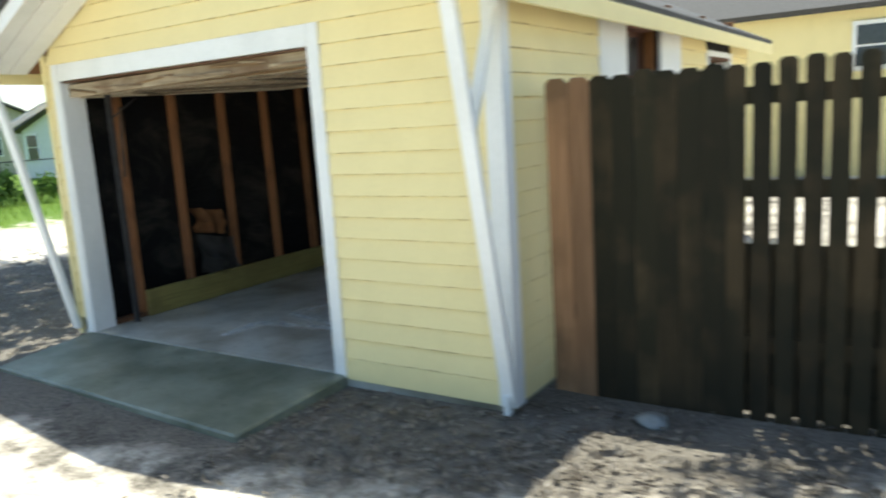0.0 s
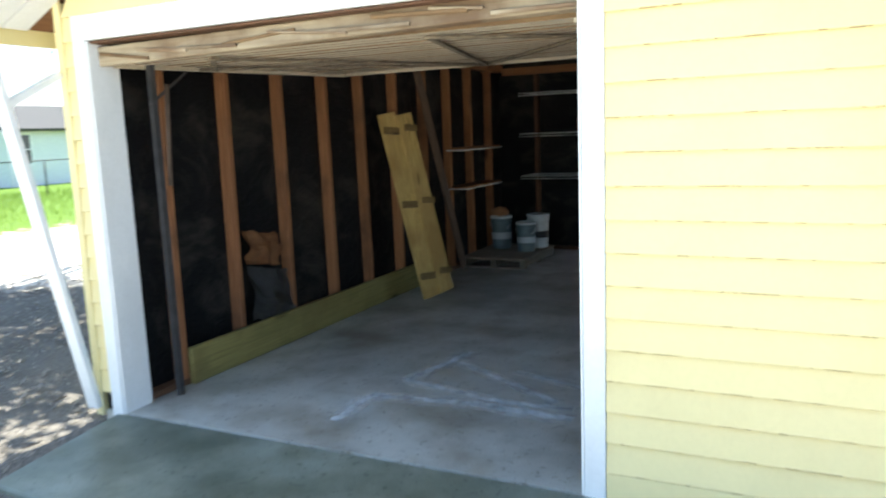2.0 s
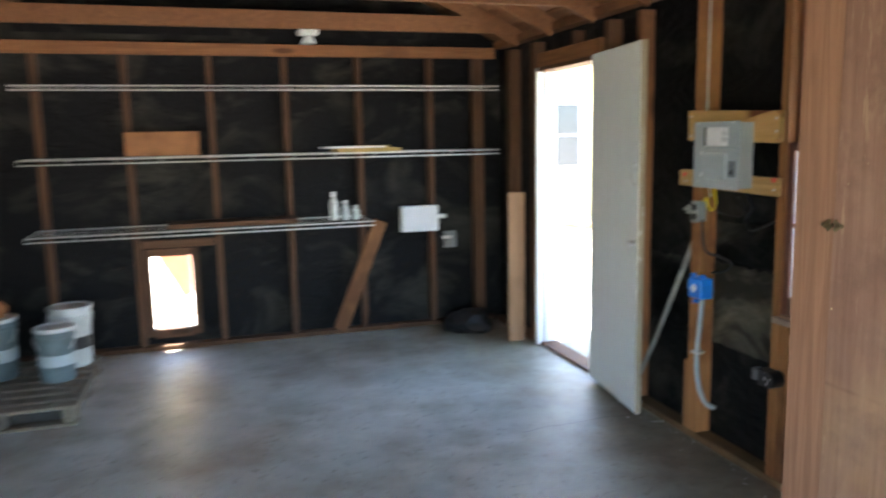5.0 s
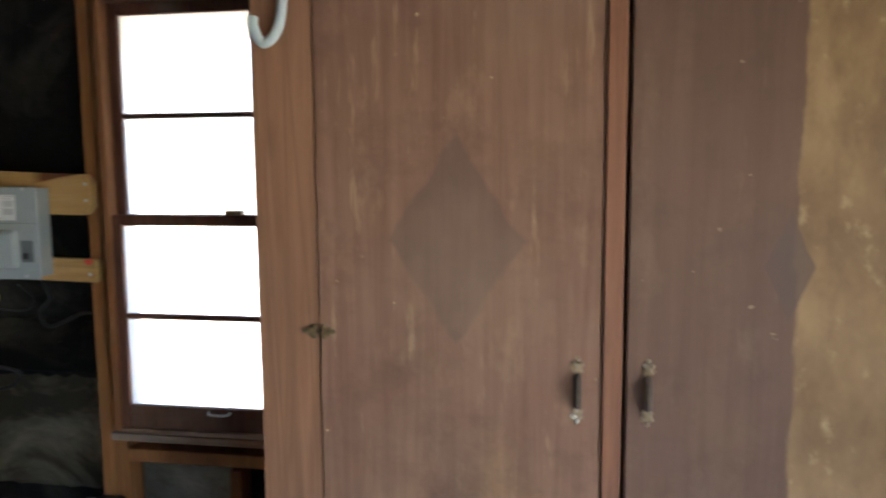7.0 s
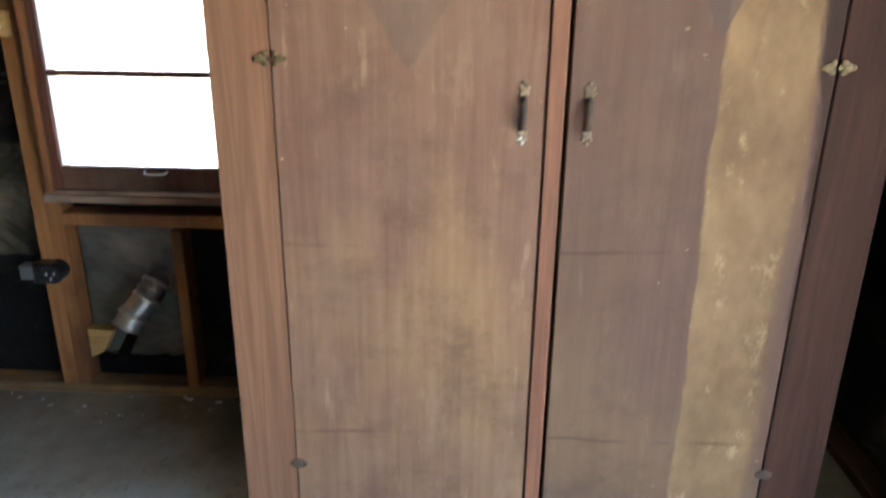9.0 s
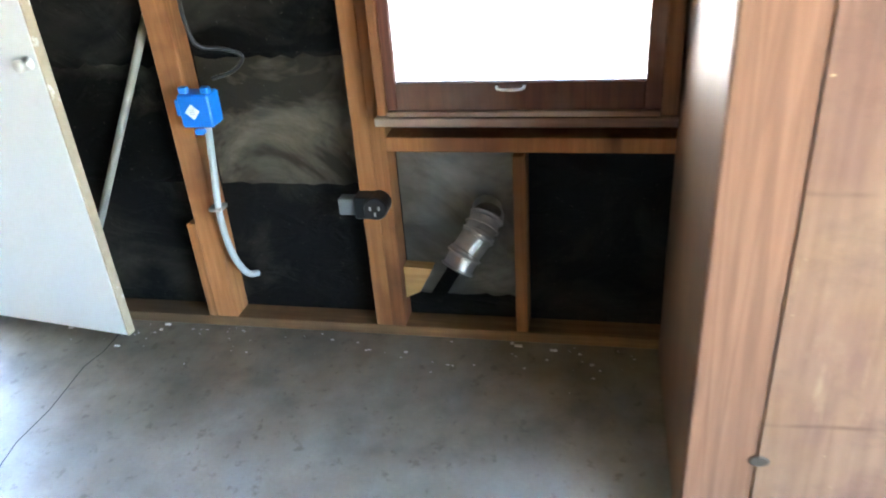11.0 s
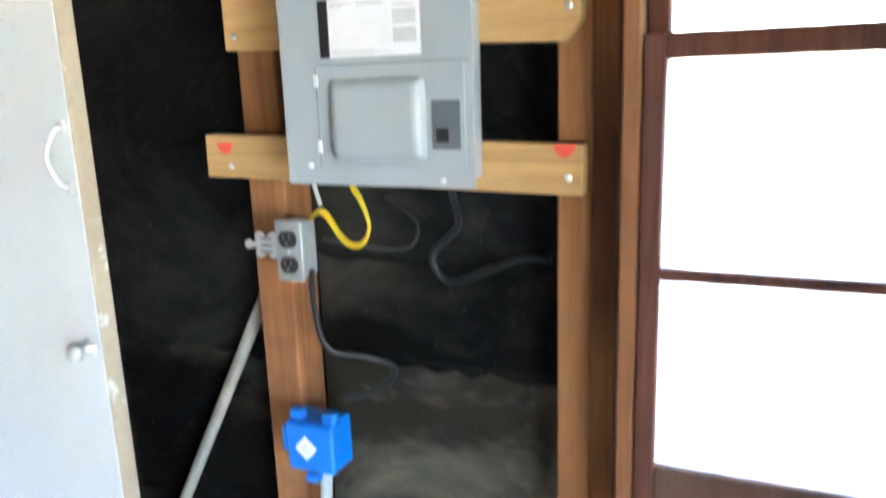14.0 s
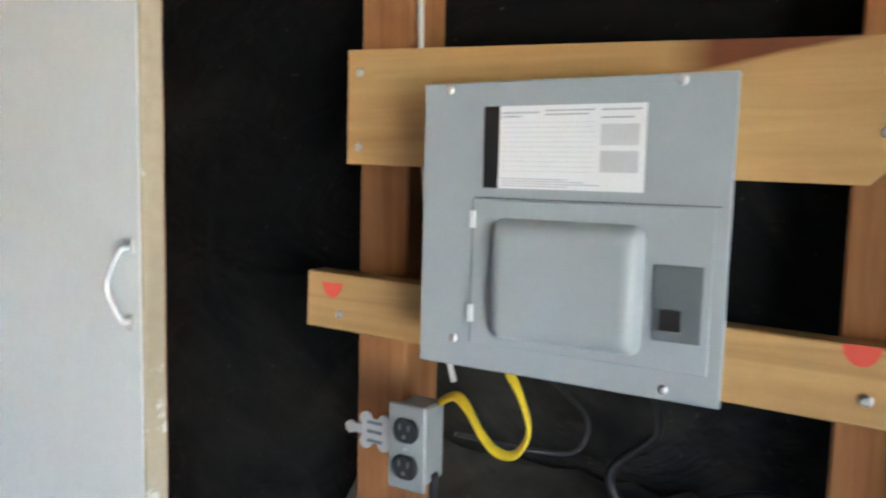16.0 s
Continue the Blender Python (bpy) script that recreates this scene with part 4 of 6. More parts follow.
def sash(name, x, z0, z1, bottom, top):
    s = boxed(name, red, win, x, x + 0.032, 2.786, 2.817, z0, z1)
    boxed("stile", red, s, x, x + 0.032, 2.069, 2.112, z0, z1)
    boxed("rail", red, s, x + 0.001, x + 0.031, 2.112, 2.786, z0, z0 + bottom)
    boxed("rail", red, s, x + 0.001, x + 0.031, 2.112, 2.786, z1 - top, z1)
    zm = (z0 + bottom + z1 - top) / 2
    boxed("muntin", red, s, x + 0.004, x + 0.028, 2.112, 2.786, zm - 0.009, zm + 0.009)
    for a, b in ((z0 + bottom, zm - 0.009), (zm + 0.009, z1 - top)):
        pane = boxed("pane", M["glass"], s, x + 0.015, x + 0.017, 2.11, 2.788, a - 0.003, b + 0.003, bevel=0)
        pane.visible_shadow = False
    return s
lower = sash("lower_sash", XE - 0.075, 0.8295, 1.55, 0.079, 0.035)
upper = sash("upper_sash", XE - 0.039, 1.515, 2.232, 0.035, 0.038)
pts = curve_pts([(XE - 0.075, 2.502, 0.897), (XE - 0.09, 2.497, 0.893), (XE - 0.091, 2.465, 0.891), (XE - 0.09, 2.433, 0.893), (XE - 0.075, 2.428, 0.897)], 4)
tubed("sash_lift", M["bright"], win, pts, 0.004, 8)
boxed("sash_lock", M["brass"], win, XE - 0.08, XE - 0.05, 2.36, 2.42, 1.551, 1.566)

# ---- cabinet ----
CX, CY0, CY1, CH = 3.24, 0.488, 2.018, 2.16
def veneer(name, bare_right):
    """Old brown finish worn through to the wood, with the darker lozenge left by a lost ornament."""
    n = Nodes(name, 0.75, spec=0.18)
    grain = n.noise(40, 5, (1, 1, 0.05), 0.6, 0.4)
    wear = n.noise(2.2, 6, (1, 1, 0.55), 0.62)
    sep = n.t.nodes.new("ShaderNodeSeparateXYZ")
    n.link(n.coord, sep.inputs[0])
    def math_(op, a, b):
        m = n.t.nodes.new("ShaderNodeMath")
        m.operation = op
        for sock, v in ((m.inputs[0], a), (m.inputs[1], b)):
            if isinstance(v, (int, float)):
                sock.default_value = v
            else:
                n.link(v, sock)
        return m.outputs[0]
    c = n.mix(n.ramp(grain, (0.3, G(0)), (0.7, G(1))), (0.165, 0.086, 0.058), (0.23, 0.128, 0.086))
    bare = n.mix(grain, (0.25, 0.145, 0.07), (0.35, 0.215, 0.11))
    low = math_('ADD', math_('MULTIPLY', sep.outputs[2], -0.22), math_('ADD', wear, 0.14))
    c = n.mix(n.ramp(low, (0.42, G(0)), (0.64, G(0.75))), c, bare)
    scr = n.noise(30, 4, (1, 1, 0.12), 0.7)
    c = n.mix(n.ramp(scr, (0.62, G(0)), (0.72, G(0.4))), c, (0.42, 0.29, 0.17))
    c = n.mix(n.ramp(n.noise(38, 2), (0.74, G(0)), (0.77, G(0.8))), c, (0.5, 0.36, 0.2))
    c = n.mix(n.ramp(n.noise(5, 6, (1, 1, 1.4), 0.7), (0.5, G(0)), (0.72, G(0.55))), c, (0.105, 0.058, 0.042))
    c = n.mix(n.ramp(n.noise(9, 5, (1, 1, 0.5), 0.7), (0.56, G(0)), (0.74, G(0.35))), c, (0.38, 0.25, 0.15))
    wob = math_('MULTIPLY', math_('SUBTRACT', n.noise(14, 4), 0.5), 0.30)
    d = math_('ADD', math_('DIVIDE', math_('ABSOLUTE', math_('SUBTRACT', sep.outputs[1], 0.90 if bare_right else 1.57), 0), 0.05 if bare_right else 0.15),
              math_('DIVIDE', math_('ABSOLUTE', math_('SUBTRACT', sep.outputs[2], 1.5 if bare_right else 1.546), 0), 0.11 if bare_right else 0.235))
    d = math_('ADD', d, wob)
    c = n.mix(n.ramp(d, (0.92, G(0.6)), (1.0, G(0))), c, (0.115, 0.075, 0.06))
    if bare_right:
        # Greyer finish, darkened further for the weak light on this door.
        c = n.mix(0.5, c, (0.076, 0.05, 0.04))
        ragged = n.noise(7, 6, (1, 1, 0.35), 0.62, 0.5)
        edge = math_('ADD', sep.outputs[1], math_('ADD', math_('MULTIPLY', ragged, 0.07), math_('MULTIPLY', sep.outputs[2], -0.004)))
        strip = n.mix(n.ramp(n.noise(3.2, 6, (1, 1, 0.6), 0.65), (0.35, G(0)), (0.65, G(1))), (0.155, 0.088, 0.045), (0.32, 0.20, 0.10))
        strip = n.mix(n.ramp(n.noise(16, 5, (1, 1, 0.6), 0.7), (0.58, G(0)), (0.7, G(0.6))), strip, (0.50, 0.36, 0.19))
        strip = n.mix(n.ramp(n.noise(6, 5, (1, 1, 0.4), 0.7), (0.55, G(0)), (0.7, G(0.5))), strip, (0.11, 0.06, 0.032))
        c = n.mix(n.ramp(edge, (0.70, G(0)), (0.725, G(0.9)), (0.914, G(0.9)), (0.922, G(0))), c, strip)
        spill = math_('ADD', sep.outputs[1], math_('ADD', math_('MULTIPLY', ragged, 0.12), math_('MULTIPLY', sep.outputs[2], -0.075)))
        c = n.mix(n.ramp(spill, (0.632, G(0.92)), (0.652, G(0))), c, (0.045, 0.024, 0.018))
        c = n.mix(n.ramp(d, (0.92, G(0.75)), (1.0, G(0))), c, (0.115, 0.075, 0.06))
    else:
        c = n.mix(n.ramp(n.noise(1.3, 5, (1, 1, 0.8), 0.6), (0.45, G(0)), (0.62, G(0.4))), c, (0.30, 0.20, 0.13))
    for zc, at in ((0.905, 0.56), (0.385, 0.53)):
        wav = math_('MULTIPLY', math_('SUBTRACT', n.noise(4, 3), 0.5), 0.03)
        gap = math_('ABSOLUTE', math_('SUBTRACT', math_('ADD', sep.outputs[2], wav), zc), 0)
        broken = n.ramp(n.noise(3.5, 3, (1, 1, 0.1)), (at - 0.08, G(0)), (at + 0.02, G(1)))
        c = n.mix(n.mix(1.0, n.ramp(gap, (0.002, G(0.5)), (0.006, G(0))), broken, 'MULTIPLY'), c, (0.06, 0.03, 0.02))
    n.color(c).bump(grain, 0.15, 0.003).rough(wear, 0.6, 0.9)
    return n.mat
cab = thing("cabinet", (3.6, 1.28, 0), "tall worn brown wooden cabinet with two closed doors", "cabinet")
stile_m = wood("cabinet_stile", (0.37, 0.19, 0.11), (0.25, 0.12, 0.066), "z", 0.7)
ply = Nodes("cabinet_side_ply", 0.5)
gr = ply.noise(25, 5, (1, 1, 0.08), 0.6, 0.6)
ply.color(ply.mix(ply.ramp(ply.noise(2.5, 5), (0.3, G(0)), (0.7, G(1))), ply.mix(gr, (0.10, 0.05, 0.028), (0.17, 0.085, 0.045)), ply.mix(gr, (0.19, 0.11, 0.058), (0.28, 0.17, 0.09)))).bump(gr, 0.1, 0.003)
boxed("side_panel", ply.mat, cab, CX + 0.022, XE - 0.015, CY1 - 0.018, CY1, 0.0, CH)
boxed("side_panel", ply.mat, cab, CX + 0.022, XE - 0.015, CY0, CY0 + 0.018, 0.0, CH)
boxed("back_panel", ply.mat, cab, XE - 0.022, XE - 0.012, CY0 + 0.02, CY1 - 0.02, 0.0, CH)
boxed("top", ply.mat, cab, CX + 0.022, XE - 0.025, CY0 + 0.02, CY1 - 0.02, CH - 0.02, CH)
boxed("floor_board", ply.mat, cab, CX + 0.022, XE - 0.025, CY0 + 0.02, CY1 - 0.02, 0.06, 0.08)
boxed("stile", stile_m, cab, CX, CX + 0.02, 1.876, CY1, 0.0, CH, label="reddish bare face stile")
# Right stile: shade is put into its colour, far below the left one's.
boxed("stile", wood("shaded_cabinet_stile", (0.07, 0.029, 0.017), (0.04, 0.017, 0.011), "z", 0.85), cab, CX, CX + 0.02, CY0, 0.638, 0.0, CH, label="red-brown face stile, coloured darker for the shade on it")
boxed("bottom_rail", stile_m, cab, CX + 0.001, CX + 0.02, 0.64, 1.874, 0.0, 0.07)
boxed("top_rail", stile_m, cab, CX + 0.001, CX + 0.02, 0.64, 1.874, 2.06, CH)
dl = boxed("cabinet_door", veneer("left_door_finish", False), cab, CX - 0.004, CX + 0.018, 1.263, 1.8752, 0.075, 2.055, bevel=0.003)
dr = boxed("cabinet_door", veneer("right_door_finish", True), cab, CX - 0.004, CX + 0.018, 0.643, 1.212, 0.075, 2.055, bevel=0.003)
boxed("edge_strip", wood("closing_strip", (0.27, 0.12, 0.068), (0.17, 0.072, 0.042), "z", 0.6), dl, CX - 0.012, CX + 0.01, 1.222, 1.261, 0.075, 2.055, label="reddish rounded closing strip")
for d, y in ((dl, 1.312), (dr, 1.168)):
    boxed("pull_plate", M["brass"], d, CX - 0.0065, CX - 0.0045, y - 0.006, y + 0.006, 1.19, 1.276)
    tubed("pull", M["rust"], d, curve_pts([(CX - 0.006, y, 1.262), (CX - 0.022, y, 1.256), (CX - 0.027, y, 1.232), (CX - 0.022, y, 1.208), (CX - 0.006, y, 1.202)], 5), 0.008, 10)
    for z, k in ((1.282, 1), (1.184, -1)):
        bm = bmesh.new()
        for px, pz, pr_ in ((0.0, 0.0, 0.011), (-0.008, 0.008, 0.006), (0.008, 0.008, 0.006), (0.0, 0.018, 0.006), (-0.007, -0.006, 0.005), (0.007, -0.006, 0.005)):
            lathe(bm, [(pr_, 0), (pr_ * 0.8, 0.003), (pr_ * 0.3, 0.0045)], 9, (px, pz * k, 0))
        for p in bm.verts:
            p.co = Vector((CX - 0.0045 - p.co.z, y + p.co.x, z + p.co.y))
        part("rosette", bm, M["worn_brass"], d, "paint-flecked brass rosette")
for y in (1.876, 0.64):
    bm = bmesh.new()
    for px, pz, pr_ in ((-0.02, 0, 0.011), (0.02, 0, 0.011), (-0.012, 0.01, 0.007), (0.012, 0.01, 0.007), (-0.012, -0.01, 0.007), (0.012, -0.01, 0.007), (-0.032, 0, 0.006), (0.032, 0, 0.006)):
        lathe(bm, [(pr_, 0), (pr_, 0.002), (pr_ * 0.5, 0.0035)], 9, (px, pz, 0))
    lathe(bm, [(0.005, 0.0), (0.005, 0.007)], 8)
    for p in bm.verts:
        p.co = Vector((CX - 0.0045 - p.co.z, y + p.co.x, 1.343 + p.co.y))
    part("hinge", bm, M["brass"], cab, "ornate butterfly hinge")
for y, z in ((1.87, 0.278), (0.637, 0.294)):
    bm = bmesh.new()
    lathe(bm, [(0.019, 0), (0.015, 0.003)], 12)
    for p in bm.verts:
        p.co = Vector((CX - 0.0045 - p.co.z, y + p.co.x * 1.2, z + p.co.y * 0.8))
    part("knot_plug", bm, M["rust"], cab)
hk = thing("hook", (3.22, 1.96, 2.0), "pale metal hook hanging from the cabinet's top", "hook")
tubed("hook_wire", M["conduit"], hk, curve_pts([(3.23, 1.945, 2.18), (3.225, 1.935, 2.06), (3.215, 1.945, 1.99), (3.21, 1.975, 1.965), (3.21, 1.995, 2.0), (3.213, 1.995, 2.02)], 6), 0.011, 10)

# ---- electrical panel and its boards ----
b1 = thing("mounting_board", (3.98, 3.2, 1.54), "fresh pine board with a clipped end nailed to studs", "board", "panel boards")
bm = bmesh.new()
prof = [(3.50, 1.548), (2.897, 1.536), (2.869, 1.565), (2.867, 1.645), (2.892, 1.672), (3.50, 1.695)]
a = [bm.verts.new((x, y, z)) for x in (3.958, 3.997) for y, z in prof]
bm.faces.new(a[:6]), bm.faces.new(a[6:][::-1])
for i in range(6):
    bm.faces.new((a[i], a[(i + 1) % 6], a[(i + 1) % 6 + 6], a[i + 6]))
heart = Nodes("pine_with_heartwood", 0.7, spec=0.3)
hg = heart.noise(50, 5, (1, 0.06, 1), 0.6, 0.3)
hs_ = heart.t.nodes.new("ShaderNodeSeparateXYZ")
heart.link(heart.coord, hs_.inputs[0])
hm = heart.t.nodes.new("ShaderNodeMath")
hm.operation = 'MULTIPLY_ADD'
hm.inputs[1].default_value = 0.19
heart.link(hs_.outputs[1], hm.inputs[0])
heart.link(hs_.outputs[2], hm.inputs[2])
hw = heart.t.nodes.new("ShaderNodeMath")
hw.operation = 'MULTIPLY_ADD'
hw.inputs[1].default_value = 0.034
heart.link(heart.noise(9, 5, (1, 0.25, 1), 0.6, 1.2), hw.inputs[0])
heart.link(hm.outputs[0], hw.inputs[2])
red_brown = heart.mix(hg, (0.10, 0.03, 0.014), (0.26, 0.095, 0.04))
pale = heart.mix(heart.ramp(hg, (0.3, G(0)), (0.75, G(1))), (0.50, 0.29, 0.11), (0.64, 0.41, 0.175))
pale = heart.mix(heart.ramp(heart.noise(2.2, 4, (1, 0.3, 1)), (0.45, G(0)), (0.7, G(0.5))), pale, (0.36, 0.19, 0.075))
mr = heart.t.nodes.new("ShaderNodeMapRange")
mr.inputs[1].default_value, mr.inputs[2].default_value = 2.240, 2.246
heart.link(hw.outputs[0], mr.inputs[0])
my = heart.t.nodes.new("ShaderNodeMapRange")
my.inputs[1].default_value, my.inputs[2].default_value = 3.09, 3.04
heart.link(hs_.outputs[1], my.inputs[0])
mm = heart.t.nodes.new("ShaderNodeMath")
mm.operation = 'MULTIPLY'
heart.link(mr.outputs[0], mm.inputs[0])
heart.link(my.outputs[0], mm.inputs[1])
heart.color(heart.mix(mm.outputs[0], pale, red_brown)).bump(hg, 0.2, 0.003)
part("board", bm, heart.mat, b1)
b2 = thing("mounting_board", (3.98, 3.2, 1.32), "short pine board with red marks nailed to studs", "board", "panel boards")
bm = bmesh.new()
beam(bm, (3.979, 3.57, 1.362), (3.979, 2.864, 1.346), 0.036, 0.078, (0, 0, 1), 0.002)
part("board", bm, M["pine_y"], b2)
for y in (3.525, 2.892):
    bm = bmesh.new()
    arc = [(y - 0.017 * math.cos(q), 1.3865 - 0.021 * math.sin(q)) for q in np.linspace(0, math.pi, 9)]
    front, rear = ([bm.verts.new((x, *p)) for p in arc] for x in (3.9596, 3.9607))
    bm.faces.new(front), bm.faces.new(rear[::-1])
    for k in range(9):
        bm.faces.new((front[k], front[(k + 1) % 9], rear[(k + 1) % 9], rear[k]))
    part("paint_mark", bm, M["red_ink"], b2)
def screw(parent, x, y, z, r=0.006, mat="bright"):
    bm = bmesh.new()
    lathe(bm, [(r, 0), (r, 0.0015), (r * 0.6, 0.003)], 12)
    for p in bm.verts:
        p.co = Vector((x - p.co.z, y + p.co.x, z + p.co.y))
    part("screw", bm, M[mat], parent)
for p, y, z in ((b1, 3.48, 1.665), (b1, 3.48, 1.57), (b1, 2.885, 1.64), (b1, 2.885, 1.585), (b2, 3.51, 1.345), (b2, 2.885, 1.335)):
    screw(p, 3.957, y, z, 0.006, "steel")
PX, PY0, PY1, PZ0, PZ1 = 3.866, 3.042, 3.366, 1.340, 1.645
pn = thing("breaker_panel", (3.9, 3.16, PZ0), "grey steel breaker panel with a closed door and label", "breaker panel")
PF = lambda u, v: (PY1 - u * (PY1 - PY0), PZ1 - v * (PZ1 - PZ0))       # across and down the cover
def onp(name, mat, u0, u1, v0, v1, x0, x1, parent=None, bevel=0.0, label=""):
    (ya, za), (yb, zb) = PF(u0, v0), PF(u1, v1)
    return boxed(name, mat, parent or pn, x0, x1, yb, ya, zb, za, bevel=bevel, label=label)
onp("enclosure", M["panel"], 0.03, 0.93, 0.02, 0.98, PX + 0.004, 3.956)
onp("cover", M["panel"], 0, 1, 0, 1, PX, PX + 0.0035, bevel=0.0015)
pd = onp("door", M["panel"], 0.20, 0.96, 0.40, 0.905, PX - 0.003, PX - 0.0003, bevel=0.001)
bm = bmesh.new()
(ya, za), (yb, zb) = PF(0.275, 0.46), PF(0.77, 0.875)
rings = []
for inset, rise in ((0.0, 0.0), (0.0025, 0.006), (0.006, 0.011), (0.011, 0.0145), (0.018, 0.016)):
    rad = 0.013 - inset * 0.3
    ring = []
    for cy, cz, a0 in ((ya - inset - rad, za - inset - rad, 0.0), (yb + inset + rad, za - inset - rad, 0.5), (yb + inset + rad, zb + inset + rad, 1.0), (ya - inset - rad, zb + inset + rad, 1.5)):
        ring += [bm.verts.new((PX - 0.003 - rise, cy + rad * math.cos((a0 + k / 10) * math.pi), cz + rad * math.sin((a0 + k / 10) * math.pi))) for k in range(6)]
    rings.append(ring)
for ra, rb in zip(rings, rings[1:]):
    for k in range(24):
        bm.faces.new((ra[k], ra[(k + 1) % 24], rb[(k + 1) % 24], rb[k]))
bm.faces.new(rings[-1])
field = part("raised_field", bm, M["panel"], pd)
field.data.polygons.foreach_set("use_smooth", [len(f.vertices) == 4 for f in field.data.polygons])
onp("latch", M["panel_dark"], 0.80, 0.94, 0.575, 0.81, PX - 0.006, PX - 0.003, pd, 0.001)
onp("door_seam", M["panel_dark"], 0.20, 0.975, 0.392, 0.3965, PX - 0.0009, PX - 0.0002)
onp("door_seam", M["panel_dark"], 0.1945, 0.199, 0.40, 0.905, PX - 0.0009, PX - 0.0002)
onp("latch_tab", M["black"], 0.825, 0.885, 0.71, 0.775, PX - 0.009, PX - 0.006, pd)
for v in (0.47, 0.80):
    onp("hinge_clip", M["paper"], 0.193, 0.212, v - 0.03, v + 0.03, PX - 0.006, PX - 0.003, pd)
lab = onp("label", M["paper"], 0.232, 0.755, 0.085, 0.36, PX - 0.0012, PX - 0.0002, label="white printed circuit label")
onp("label_band", M["black"], 0.232, 0.285, 0.085, 0.36, PX - 0.0016, PX - 0.0013, lab)
for u0, u1, v, hh in ((0.295, 0.42, 0.105, 0.006), (0.44, 0.60, 0.10, 0.005), (0.44, 0.58, 0.113, 0.005), (0.62, 0.74, 0.10, 0.006), (0.62, 0.72, 0.125, 0.005), (0.295, 0.36, 0.118, 0.005)):
    onp("print_line", M["ink"], u0, u1, v, v + hh, PX - 0.0015, PX - 0.0013, lab)
for i in range(11):
    onp("print_line", M["faint_ink"], 0.295, 0.60, 0.14 + i * 0.016, 0.1415 + i * 0.016, PX - 0.0015, PX - 0.0013, lab)
for v0, v1 in ((0.148, 0.215), (0.232, 0.30)):
    onp("print_block", M["faint_ink"], 0.62, 0.735, v0, v1, PX - 0.0015, PX - 0.0013, lab)
for i in range(4):
    onp("print_line", M["ink"], 0.295, 0.52 + 0.05 * (i % 3), 0.325 + i * 0.008, 0.328 + i * 0.008, PX - 0.0015, PX - 0.0013, lab)
for u, v in ((0.10, 0.025), (0.85, 0.022), (0.135, 0.90), (0.84, 0.965)):
    screw(pn, PX - 0.0005, *PF(u, v), 0.005, "steel")
ob2 = thing("outlet_box", (3.95, 3.34, 1.17), "grey metal outlet box with a black double socket", "outlet box")
boxed("box", M["grey_box"], ob2, 3.915, 3.965, 3.318, 3.362, 1.172, 1.272, bevel=0.003)
boxed("cover", M["grey_box"], ob2, 3.909, 3.9145, 3.312, 3.366, 1.168, 1.276, bevel=0.002)
for z in (1.244, 1.198):
    bm = bmesh.new()
    lathe(bm, [(0.0175, 0), (0.0175, 0.004), (0.015, 0.0055)], 20)
    for p in bm.verts:
        p.co = Vector((3.909 - p.co.z, 3.339 + p.co.x, z + max(-0.0145, min(0.0145, p.co.y))))
    so = part("socket", bm, M["black"], ob2)
    for dy in (-0.0065, 0.0065):
        boxed("slot", M["panel_dark"], so, 3.9028, 3.9034, 3.339 + dy - 0.0012, 3.339 + dy + 0.0012, z + 0.001, z + 0.009, bevel=0)
    boxed("slot", M["panel_dark"], so, 3.9028, 3.9034, 3.3367, 3.3413, z - 0.009, z - 0.0045, bevel=0)
screw(ob2, 3.909, 3.339, 1.221, 0.003, "steel")
bm = bmesh.new()
box(bm, 3.9195, 3.9225, 3.3625, 3.415, 1.212, 1.244, 0.001)
box(bm, 3.9195, 3.9225, 3.4152, 3.432, 1.222, 1.234, 0.001)
for dy, dz, rr in ((3.408, 1.243, 0.009), (3.408, 1.213, 0.009), (3.432, 1.228, 0.008), (3.38, 1.243, 0.009), (3.38, 1.213, 0.009)):
    before = set(bm.verts)
    lathe(bm, [(rr, 0), (rr, 0.0036)], 14)
    for p in set(bm.verts) - before:
        p.co = Vector((3.9228 - p.co.z, dy + p.co.x, dz + p.co.y))
part("bracket", bm, M["bracket"], ob2, "pale grey punched mounting bracket")
for dz in (1.216, 1.228, 1.24):
    boxed("bracket_hole", M["panel_dark"], ob2, 3.9183, 3.919, 3.382, 3.405, dz - 0.002, dz + 0.002, bevel=0)
yc = thing("yellow_cable", (3.93, 3.27, 1.3), "flat yellow cable looping below the panel", "cable")
bm = bmesh.new()
loop = curve_pts([(3.935, 3.25, 1.335), (3.925, 3.24, 1.316), (3.915, 3.22, 1.292), (3.912, 3.207, 1.255), (3.912, 3.222, 1.225), (3.914, 3.247, 1.222), (3.916, 3.268, 1.238), (3.92, 3.289, 1.264), (3.928, 3.311, 1.273), (3.94, 3.338, 1.258)], 6)
flat = []
for k, p in enumerate(loop):
    along = (loop[min(k + 1, len(loop) - 1)] - loop[max(k - 1, 0)]).normalized()
    wide_ = Vector((0.75, 0.3, 0.58)).cross(along).cross(along).normalized()
    thin_ = along.cross(wide_)
    flat.append([bm.verts.new(p + wide_ * (0.0068 * math.cos(q)) + thin_ * (0.003 * math.sin(q))) for q in np.linspace(0, math.tau, 10, endpoint=False)])
for ra, rb in zip(flat, flat[1:]):
    for k in range(10):
        bm.faces.new((ra[k], ra[(k + 1) % 10], rb[(k + 1) % 10], rb[k]))
bm.faces.new(flat[0][::-1]), bm.faces.new(flat[-1])
part("sheath", bm, M["yellow_cable"], yc, smooth=True)
wc = thing("white_cable", (3.99, 3.43, 1.6), "thin white cable running up beside the stud", "cable")
